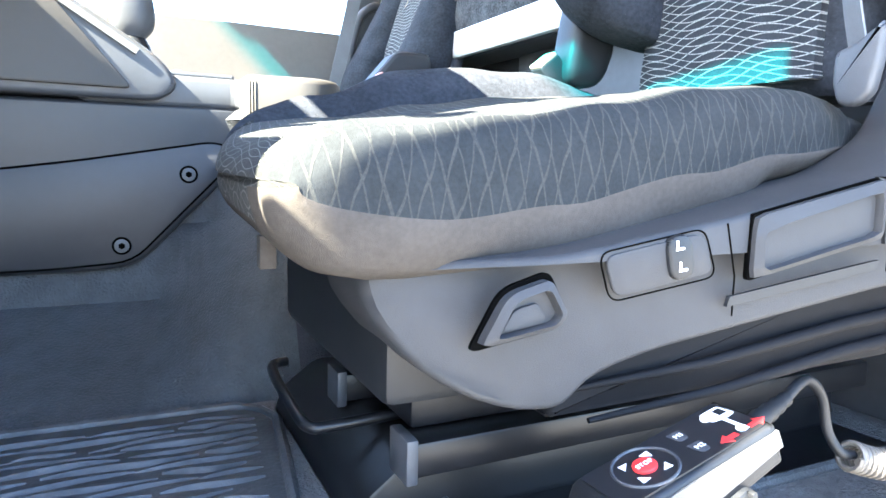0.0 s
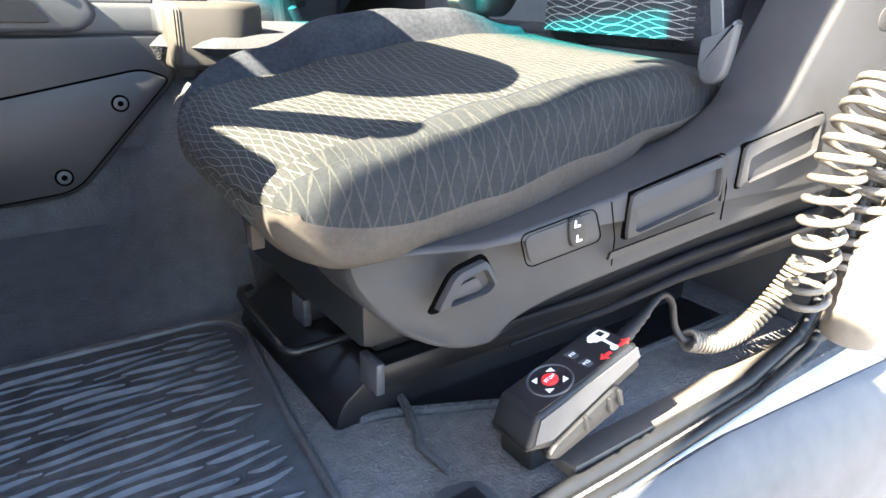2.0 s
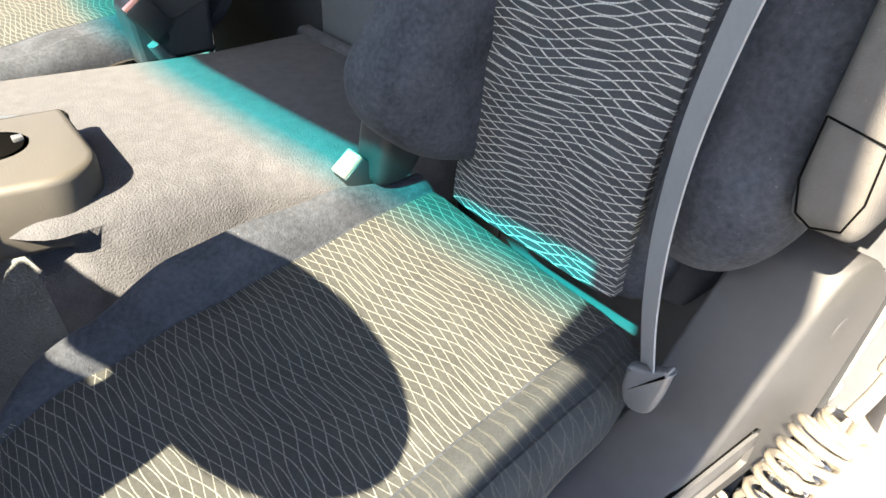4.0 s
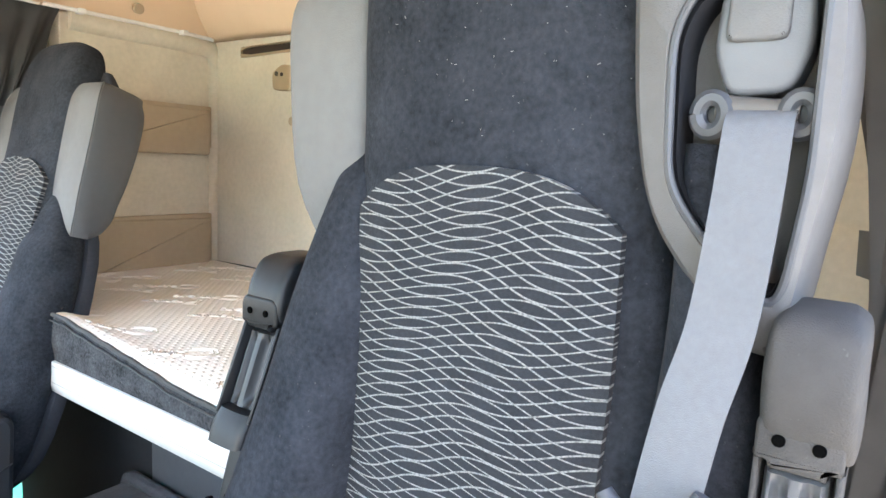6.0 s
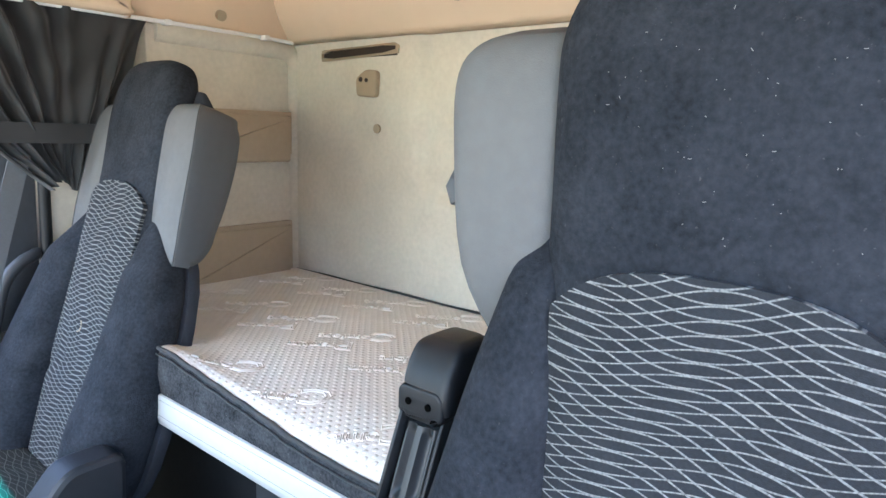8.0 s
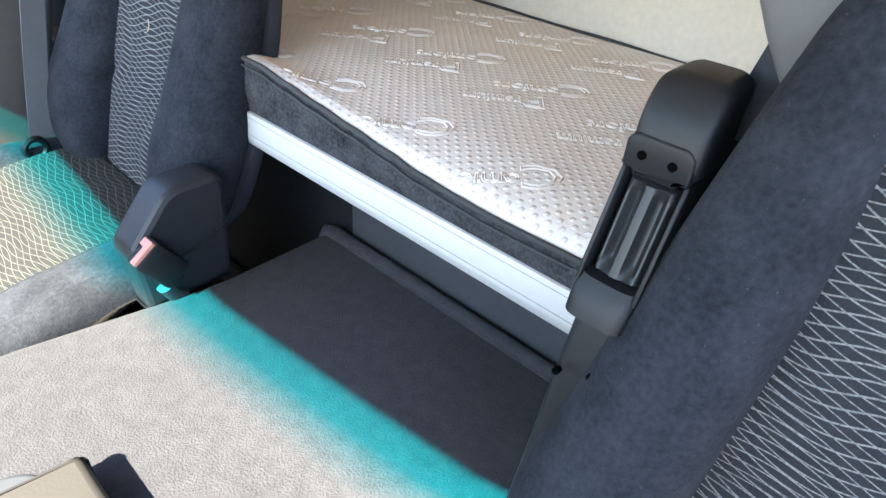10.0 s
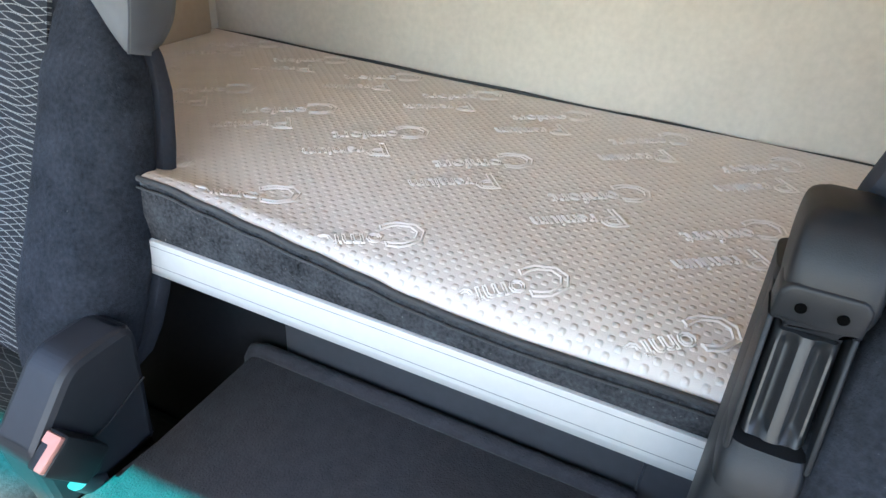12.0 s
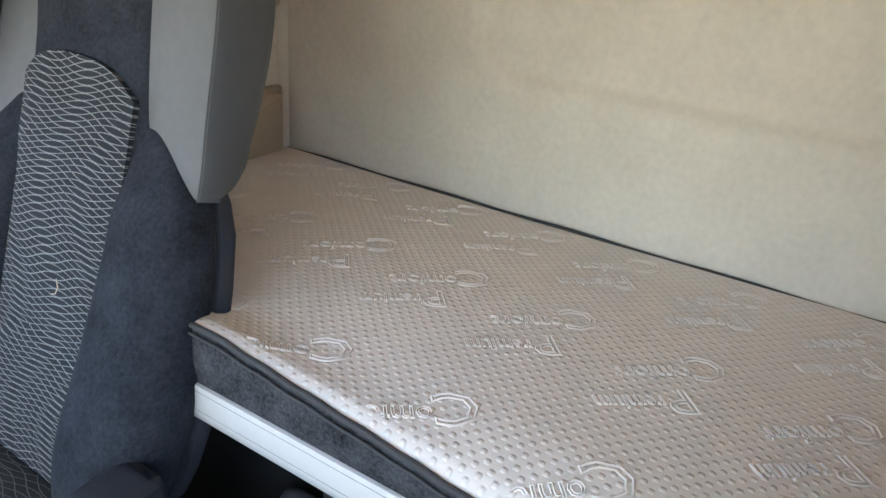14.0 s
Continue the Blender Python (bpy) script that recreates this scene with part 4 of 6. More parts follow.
DY = 0.012
driver, driver_back = seat("driver_seat", "black velour driver's seat with pale net pattern, upright on its suspension", DY, humps=(0.006, 0.045), sides=((1, 1.0), (-1, 0.30)))
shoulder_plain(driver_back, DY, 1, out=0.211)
shoulder_belt(driver_back)
part("adjuster", tube([(0.45, 0.238, 1.018), (0.447, 0.250, 1.012), (0.443, 0.255, 0.996), (0.440, 0.252, 0.982)], [0.007, 0.011, 0.012, 0.007]), PLASTIC, driver_back, "grey plastic adjusting knob")
armrest("inner_armrest", 0.349, 0.2155, 0.822, "folded armrests", BLACK, BLACK, GRIP, 0.38, 0.070)
armrest("outer_armrest", 0.321, -0.2295, 0.8375, "folded armrests", ARM_GREY, ARM_GREY, GRIP_GREY, 0.06, 0.068, 0.82, 0.560)
PY = 1.118
passenger, passenger_back = seat("passenger_seat", "black velour passenger seat with pale net pattern, leaning back", PY, dz=0.052, sides=((1, 0.6), (-1, 0.42)), skew=0.0)
shoulder_pointed(passenger_back, PY, -1)
shoulder_pointed(passenger_back, PY, 1)
lean = Matrix.Translation(Vector((0.360, PY, 0.394)) * K) @ Matrix.Rotation(radians(16.2), 4, 'Y') @ Matrix.Translation(Vector((-0.36, -PY, -0.40)) * K)
passenger_back.matrix_basis = Matrix.Translation(-passenger.location) @ lean @ Matrix.Translation(passenger.location)


def lint(back, seed, count, spans, label):
    """Short pale fibres and specks lying on the velour."""
    rnd = random.Random(seed)
    for k in range(count):
        (xa, ya, za), (xb, yb, zb) = spans
        y, z = rnd.uniform(ya, yb), rnd.uniform(za, zb)
        a, ln = rnd.uniform(0, 6.28), rnd.choice((0.0003, 0.0003, 0.0004, 0.0004, 0.0006, 0.0011))
        x = xa + (xb - xa) * (z - za) / (zb - za)
        line = [(x, y + ln * i * math.cos(a), z + ln * i * math.sin(a) + 0.2 * ln * i * i) for i in (-1, -0.4, 0.3, 1)]
        part("lint", tube(line, 0.00022, 4), LINT, back)


def belt():
    s = driver
    lint(driver_back, 5, 80, ((0.3605, -0.13, 0.985), (0.3595, 0.075, 1.17)), "lint")
    line = smooth_rows([(0.362, -0.190, 1.004), (0.344, -0.191, 0.994), (0.332, -0.191, 0.95), (0.320, -0.188, 0.89), (0.308, -0.180, 0.845), (0.300, -0.172, 0.79), (0.302, -0.158, 0.74), (0.304, -0.146, 0.68), (0.306, -0.137, 0.60), (0.304, -0.139, 0.52), (0.300, -0.150, 0.45), (0.294, -0.168, 0.39)], 6)
    n = len(line)
    turn = [min(1.0, max(0.0, (i / n - 0.42) / 0.12)) * 0.68 for i in range(n)]
    twist = [(math.sin(a), math.cos(a), 0) for a in turn]
    web = part("belt_webbing", ribbon(line, twist, 0.034, 0.0016), WEB, s, "grey woven seat belt")
    bend = smooth_rows([(0.294, -0.143, 0.795), (0.292, -0.151, 0.787), (0.290, -0.164, 0.782), (0.290, -0.178, 0.786), (0.292, -0.189, 0.798), (0.294, -0.194, 0.809)], 4)
    tongue = part("belt_tongue", tube([tuple(p) for p in bend], [0.004 + 0.0035 * math.sin(math.pi * (i + 2) / (len(bend) + 3)) for i in range(len(bend))], 12), PLASTIC, web, "dark plastic belt tongue")
    plate = ring_plate(rounded([(-0.176, 0.790), (-0.220, 0.790), (-0.224, 0.784), (-0.222, 0.772), (-0.212, 0.770), (-0.174, 0.779)], 0.003), rounded([(-0.209, 0.786), (-0.217, 0.786), (-0.217, 0.778), (-0.209, 0.778)], 0.001), 0.2905, 0.2945, 48)
    part("tongue_plate", plate, STEEL, tongue, "steel plate with a slot")
    anchor = part("belt_anchor", slab(rounded([(-0.152, 0.398), (-0.166, 0.402), (-0.190, 0.418), (-0.188, 0.386), (-0.184, 0.362), (-0.172, 0.352), (-0.158, 0.354), (-0.152, 0.372)], 0.006), "x", 0.283, 0.297, 0.004, 3), PLASTIC, s, "dark grey belt anchor")
    b = part("buckle", turned(box(-0.018, 0.018, -0.014, 0.014, -0.05, 0.012, 0.004), Matrix.Translation((0.262, 0.226, 0.425)) @ Matrix.Rotation(radians(-38), 4, 'Y')), BLACK, s, "black belt buckle")
    part("release_button", turned(box(-0.016, 0.016, -0.012, 0.012, 0.010, 0.017, 0.002), Matrix.Translation((0.262, 0.226, 0.425)) @ Matrix.Rotation(radians(-38), 4, 'Y')), BUTTON, b, "tan release button, sunlight in its colour")
    latch = part("pivot_latch", turned(slab(rounded([(-0.016, -0.030), (0.014, -0.034), (0.018, 0.0), (0.010, 0.032), (-0.010, 0.030), (-0.020, 0.0)], 0.008), "y", -0.008, 0.008, 0.003, 2), Matrix.Translation((0.318, 0.236, 0.445)) @ Matrix.Rotation(radians(-30), 4, 'Z')), BLACK, s, "black latch with three holes")
    for dz in (-0.014, 0.0, 0.014):
        part("latch_hole", turned(disc((0, -0.0085, dz), (0, 1, 0), 0.004, 0.002, 14, 0), Matrix.Translation((0.318, 0.236, 0.445)) @ Matrix.Rotation(radians(-30), 4, 'Z')), HOLE, latch)
    part("buckle_stalk", tube([(0.288, 0.226, 0.392), (0.305, 0.222, 0.372), (0.33, 0.215, 0.36)], 0.009), BLACK, s)
    # passenger's buckle and hinge cover
    p = passenger
    cover = slab(rounded([(0.238, 0.36), (0.228, 0.462), (0.288, 0.532), (0.306, 0.541), (0.372, 0.541), (0.382, 0.525), (0.374, 0.36)], [0.005, 0.012, 0.010, 0.02, 0.008, 0.01, 0.005]), "y", 0.842, 0.905, 0.009, 2)
    c = part("hinge_cover", cover, COVER, p, "dark grey plastic hinge cover", smooth=False)
    part("foot", box(0.0, 0.38, 0.90, 1.26, 0.0, 0.30, 0.01), BLACK, p, "black seat base")
    part("cover_seam", tube([(0.250, 0.839, 0.425), (0.32, 0.839, 0.437), (0.374, 0.839, 0.462)], 0.0015, 6), BLACK, c)
    turn = Matrix.Translation((0.247, 0.830, 0.462)) @ Matrix.Rotation(radians(-35), 4, 'Y')
    b = part("buckle", turned(box(-0.022, 0.024, -0.016, 0.014, -0.055, 0.014, 0.005), turn), BLACK, p, "black belt buckle")
    part("release_button", turned(slab(rounded([(-0.019, -0.013), (0.020, -0.013), (0.020, 0.009), (0.008, 0.009), (0.008, -0.002), (-0.019, -0.002)], 0.002), "z", 0.012, 0.019, 0.0015), turn), BUTTON_RED, b, "pale red release button")
    ring = [(0.270 + 0.018 * math.cos(a), 1.292, 0.440 + 0.018 * math.sin(a)) for a in [2 * math.pi * k / 20 for k in range(21)]]
    anchor = part("belt_anchor", tube(ring, 0.006, 8), METAL_BLACK, p, "black belt anchor loop")
    part("anchor_plate", slab(rounded([(0.256, 0.36), (0.284, 0.36), (0.282, 0.425), (0.262, 0.425)], 0.005), "y", 1.288, 1.294, 0.001), STEEL, anchor, "bare steel plate")
    part("anchor_belt", ribbon([(0.285, 1.298, 0.455), (0.31, 1.31, 0.56), (0.36, 1.335, 0.75), (0.44, 1.36, 1.0)], (0.9, 0.0, -0.35), 0.038, 0.002), WEB, anchor, "grey belt webbing")
    part("buckle_stalk", tube([(0.262, 0.836, 0.40), (0.275, 0.842, 0.375), (0.29, 0.846, 0.36)], 0.012), PLASTIC, p)
    part("pivot_bolt", disc((0.276, 0.834, 0.410), (0, 1, 0), 0.013, 0.016), METAL_BLACK, p)
    # pale loose thread on the passenger's backrest
    part("thread", tube([(0.405, 1.045, 0.705), (0.402, 1.039, 0.697), (0.400, 1.043, 0.688), (0.399, 1.051, 0.685)], 0.0006, 6), PLUG, p, "pale loose thread")


belt()


def sheared(bm):
    for v in bm.verts:
        v.co.y += -0.160 * (v.co.x + 0.02) + (9.0 * (v.co.x + 0.05) ** 2 if v.co.x < -0.05 else 0.0)
    return bm


def seat_trim():
    """Plastic side trim of the driver's seat, with its lever, switch and trays."""
    s = driver
    outline = rounded([(-0.122, 0.232), (-0.117, 0.200), (-0.088, 0.163), (-0.036, 0.142), (-0.002, 0.142), (0.016, 0.162), (0.06, 0.176), (0.25, 0.212), (0.50, 0.250),
                       (0.52, 0.44), (0.45, 0.50), (0.405, 0.50), (0.345, 0.385), (0.318, 0.328), (0.26, 0.297), (0.13, 0.269), (0.0, 0.243)], [0.006, 0.03, 0.03, 0.03, 0.01, 0.02, 0.02, 0.03, 0.02, 0.03, 0.02, 0.03, 0.02, 0.02, 0.02, 0.02, 0.02], 3)
    t = part("side_trim", sheared(slab(outline, "y", -0.182, -0.10, 0.005, 3)), TRIM, s, "dark grey moulded side trim")
    # seat-height lever in a framed hollow
    rim = rounded([(-0.068, 0.183), (-0.010, 0.196), (-0.004, 0.206), (-0.018, 0.233), (-0.050, 0.222)], [0.006, 0.006, 0.004, 0.006, 0.01])
    def face(poly, y0, y1, bevel):
        return sheared(slab(poly, "y", y0, y1, bevel, 2))
    def frame_of(outer, hole, y0, y1):
        bm = ring_plate(outer, hole, y0, y1, 72)
        for v in bm.verts:
            v.co = (v.co.y, v.co.x, v.co.z)
        return sheared(bm)

    def shrunk(poly, kx, kz):
        cx, cz = sum(p[0] for p in poly) / len(poly), sum(p[1] for p in poly) / len(poly)
        return [(cx + (x - cx) * kx, cz + (z - cz) * kz) for x, z in poly]

    def groove(points, r=0.0006):
        return part("groove", sheared(tube([(x, -0.1822, z) for x, z in points], r, 6)), HOLE, t)

    plate = rounded([(0.026, 0.211), (0.106, 0.226), (0.094, 0.259), (0.016, 0.243)], 0.009, 5)
    groove(plate + plate[:1])
    groove([(0.1215, 0.198), (0.121, 0.226), (0.112, 0.262)])
    groove([(0.258, 0.226), (0.257, 0.26), (0.250, 0.284)], 0.0009)
    part("lever_gap", face(rim, -0.1830, -0.180, 0.0), HOLE, t)
    lever = part("lever", frame_of(shrunk(rim, 0.89, 0.84), shrunk(rim, 0.64, 0.58), -0.192, -0.182), TRIM, t, "moulded lever")
    part("lever_dish", face(shrunk(rim, 0.68, 0.62), -0.1845, -0.180, 0.0), TRIM, lever)
    part("lever_slope", face([(x - 0.003, z - 0.003) for x, z in shrunk(rim, 0.46, 0.36)], -0.187, -0.184, 0.0006), TRIM, lever)
    # switch plate and rocker
    part("switch_plate", face(rounded([(0.029, 0.214), (0.103, 0.229), (0.092, 0.256), (0.020, 0.241)], 0.008), -0.1834, -0.180, 0.001), TRIM, t)
    sw = part("heater_switch", face(rounded([(0.068, 0.2235), (0.086, 0.2275), (0.080, 0.2565), (0.062, 0.2525)], 0.009), -0.187, -0.180, 0.002), BLACK, t, "black rocker switch with two white seat symbols")
    for z in (0.2335, 0.2475):
        x = 0.0735 - (z - 0.240) * 0.25
        part("symbol", face([(x - 0.003, z - 0.003), (x + 0.003, z - 0.002), (x + 0.003, z - 0.0005), (x - 0.0012, z - 0.0008), (x - 0.0018, z + 0.0038), (x - 0.0032, z + 0.0038)], -0.1876, -0.186, 0.0), PRINT, sw)
    # two open trays
    for x0, x1, lift in ((0.130, 0.246, 0.0), (0.268, 0.380, 0.0)):
        def zz(x, top):
            return (0.268 if top else 0.222) + 0.25 * (x - 0.130) + lift
        poly = [(x0, zz(x0, 0)), (x1, zz(x1, 0)), (x1, zz(x1, 1)), (x0, zz(x0, 1))]
        tray = part("tray", face(rounded(poly, 0.004), -0.1836, -0.180, 0.0), HOLE, t, "shallow tray with a raised frame")
        hol = [(x0 + 0.008, zz(x0 + 0.008, 0) + 0.006), (x1 - 0.008, zz(x1 - 0.008, 0) + 0.006), (x1 - 0.010, zz(x1, 1) - 0.012), (x0 + 0.006, zz(x0, 1) - 0.012)]
        part("tray_frame", frame_of(rounded(shrunk(poly, 0.985, 0.96), 0.004), rounded(hol, 0.004), -0.190, -0.182), TRIM, tray)
        part("tray_well", face(rounded(hol, 0.004), -0.1845, -0.182, 0.0), TRIM, tray)
        edge = [(x1 - 0.010, zz(x1, 1) - 0.001), (x1 + 0.003, zz(x1, 1) - 0.004), (x1 + 0.008, zz(x1, 0) - 0.004), (x1 + 0.004, zz(x1, 0) - 0.004), (x1 - 0.001, zz(x1, 1) - 0.008)]
        part("gap", face(edge, -0.1848, -0.182, 0.0), BLACK, tray)
    part("slot", face([(0.115, 0.205), (0.245, 0.228), (0.247, 0.235), (0.117, 0.212)], -0.184, -0.181, 0.0), BLACK, t)
    part("plug", sheared(disc((0.447, -0.165, 0.422), (0, 1, 0), 0.013, 0.036, 24, 0.002)), TRIM, t)
    # folds of the bellows and the slide rails below
    part("bellows", sheared(slab(rounded([(0.0, 0.125), (0.46, 0.165), (0.48, 0.25), (0.25, 0.215), (0.03, 0.17)], 0.01), "y", -0.158, -0.135, 0.004)), BELLOWS, s, "black rubber bellows")
    for k in range(2):
        part("bellows_fold", sheared(tube([(0.0 + 0.03 * k, -0.163, 0.146 - 0.022 * k), (0.12 + 0.02 * k, -0.166, 0.160 - 0.020 * k), (0.25, -0.163, 0.182 - 0.022 * k), (0.45, -0.160, 0.206 - 0.020 * k)], [0.002, 0.004, 0.005, 0.006])), BELLOWS, s, "black rubber bellows fold")
    for y in (-0.072, 0.10):
        rail = part("slide_rail", box(-0.064, 0.50, y - 0.016, y + 0.016, 0.060, 0.088, 0.003), METAL_BLACK, s, "black steel slide rail")
        part("rail_end", box(-0.070, -0.060, y - 0.018, y + 0.018, 0.056, 0.092, 0.002), PLASTIC, rail)
    part("rail_cover", box(-0.055, 0.50, -0.062, 0.12, 0.088, 0.14, 0.004), METAL_BLACK, s)
    part("carrier", slab(rounded([(-0.10, 0.0), (0.5, 0.0), (0.5, 0.045), (0.12, 0.045), (0.09, 0.06), (-0.05, 0.06), (-0.09, 0.03)], 0.01), "y", -0.052, 0.24, 0.004), METAL_BLACK, s, "black pressed steel seat carrier")
    bar = [(-0.095, 0.19, 0.075), (-0.115, 0.17, 0.075), (-0.118, 0.05, 0.070), (-0.112, 0.025, 0.066), (-0.095, 0.020, 0.066), (-0.03, 0.012, 0.072)]
    part("slide_bar", tube([tuple(p) for p in smooth_rows(bar, 4)], 0.0055), METAL_BLACK, s, "bent black steel slide bar")
    for x, y, z in ((-0.160, -0.035, 0.226),):
        part("clip", box(x - 0.006, x + 0.006, y - 0.006, y + 0.006, z - 0.008, z + 0.016, 0.001), SKIRT, s, "brown cloth tab")


seat_trim()


# ---------------------------------------------------------------- bunk
def words(text, size, depth, outline=0.0):
    """Lettering in the built-in font, lying flat, as a bmesh; solid, or as raised outlines of the thickness given."""
    cu = bpy.data.curves.new("words", 'FONT')
    cu.body, cu.size, cu.extrude, cu.resolution_u = text, size, depth, 2
    if outline:
        cu.fill_mode, cu.bevel_depth, cu.bevel_resolution = 'NONE', outline, 0
    ob = bpy.data.objects.new("words", cu)
    me = bpy.data.meshes.new_from_object(ob)
    bm = bmesh.new()
    bm.from_mesh(me)
    bpy.data.objects.remove(ob)
    bpy.data.curves.remove(cu)
    bpy.data.meshes.remove(me)
    return bm


def fitted(bm, x0, x1, y0, y1):
    """Stretches flat lettering into the field given."""
    xs, ys = [v.co.x for v in bm.verts], [v.co.y for v in bm.verts]
    for v in bm.verts:
        v.co.x = x0 + (x1 - x0) * (v.co.x - min(xs)) / (max(xs) - min(xs))
        v.co.y = y0 + (y1 - y0) * (v.co.y - min(ys)) / (max(ys) - min(ys))
    return bm


EDGE = [(-0.26, 0.650), (0.225, 0.650), (0.42, 0.646), (0.47, 0.648), (0.531, 0.652), (0.583, 0.660), (0.65, 0.668), (0.717, 0.676), (0.78, 0.684), (0.842, 0.692), (1.0, 0.694), (1.345, 0.688)]
X0, X1 = 0.462, 1.106


def edge_z(y):
    for (a, za), (b, zb) in zip(EDGE, EDGE[1:]):
        if y <= b:
            t = max(0.0, (y - a) / (b - a))
            t = t * t * (3 - 2 * t)
            return za + (zb - za) * t
    return EDGE[-1][1]


def top_z(x, y):
    t = min(1.0, max(0.0, (x - X0) / 0.11))
    flat = 0.662 - 0.012 * max(0.0, x - 0.56) / 0.54 + 0.004 * math.cos((y - 0.8) * 5) * math.cos((x - 0.75) * 6)
    return edge_z(y) + (flat - edge_z(y)) * (1 - (1 - t) ** 2.2) - 0.009 * max(0, (0.022 - (x - X0)) / 0.022) ** 2


def bunk():
    r = thing("bunk_rail", (0.46, 0.57, 0.54), "brushed aluminium rail along the bunk edge", "bunk rail")
    part("rail", slab([(0.458, 0.545), (0.472, 0.545), (0.50, 0.556), (0.50, 0.603), (0.452, 0.603), (0.452, 0.560)], "y", -0.25, 1.355, 0.002), ALU, r)
    for z in (0.566, 0.5945):
        part("groove", box(0.4518, 0.454, -0.25, 1.355, z, z + 0.0006, 0.0), PLASTIC_LIGHT, r)
    m = thing("mattress", (0.76, 0.57, 0.59), "white quilted mattress with dark felt sides, on the bunk", "mattress")
    ny, nx = 150, 60
    y0, y1 = -0.25, 1.345
    rings = []
    for j in range(ny + 1):
        y = y0 + (y1 - y0) * j / ny
        xs = [X0 + (X1 - X0) * (i / nx) ** 1.5 for i in range(nx + 1)]
        rings.append([(x, y, top_z(x, y)) for x in xs] + [(X1, y, 0.604), (X0 + 0.01, y, 0.604)])
    part("cover", loft(rings), TICKING, m, "white quilted cover with small studs")
    side = []
    for j in range(ny + 1):
        y = y0 + (y1 - y0) * j / ny
        e = edge_z(y) - 0.012
        side.append([(X0 - 0.004, y, 0.598), (X0 - 0.009, y, (0.598 + e) / 2), (X0 - 0.003, y, e), (X0 + 0.02, y, e), (X0 + 0.02, y, 0.598)])
    part("side_band", loft(side), FELT, m, "dark grey felt side band")
    part("piping", tube([(X0 - 0.004, y0 + (y1 - y0) * j / 120, edge_z(y0 + (y1 - y0) * j / 120) - 0.010) for j in range(121)], 0.0038, 8), PIPING, m, "dark zip piping")
    part("zip_seam", tube([(X0 - 0.0085, y0 + (y1 - y0) * j / 120, edge_z(y0 + (y1 - y0) * j / 120) - 0.019) for j in range(121)], 0.0016, 6), PIPING, m, "dark zip seam")
    part("back_piping", tube([(X1 - 0.004, y0 + (y1 - y0) * j / 40, 0.650 + 0.001 * math.sin(j * 0.9)) for j in range(41)], 0.0032, 8), PIPING, m, "grey edge piping")
    # raised lettering in slanting rows across the cover
    along, up = Vector((-0.634, 0.773)), Vector((-0.773, -0.634))
    pieces = (("P", 0.0, 0.032, -0.010, 0.034), ("remium", 0.034, 0.117, 0.0, 0.024), ("C", -0.076, -0.026, -0.076, -0.024), ("omfort", -0.026, 0.072, -0.056, -0.028))
    for first, x, drift in ((-0.107, 0.553, 0.0), (-0.146, 0.803, 0.028), (-0.170, 1.040, 0.045)):
        for k in range(9):
            cy = first + 0.166 * k
            at = Vector((x + drift * cy - 0.087, cy + 0.027))
            logo = None
            for text, a0, a1, b0, b1 in pieces:
                bm = fitted(words(text, 0.06, 0.0, 0.0013), a0, a1, b0, b1)
                for v in bm.verts:
                    p = at + along * v.co.x + up * v.co.y
                    v.co = (p.x, p.y, top_z(max(p.x, X0), p.y) + 1.1 * v.co.z + 0.0004)
                bmesh.ops.delete(bm, geom=[v for v in bm.verts if not (X0 + 0.016 < v.co.x < X1 - 0.008 and -0.24 < v.co.y < 1.335)], context='VERTS')
                logo = join(logo, bm) if logo else bm
            part("lettering", logo, TICKING_RAISED, m, "raised words Premium Comfort")


bunk()


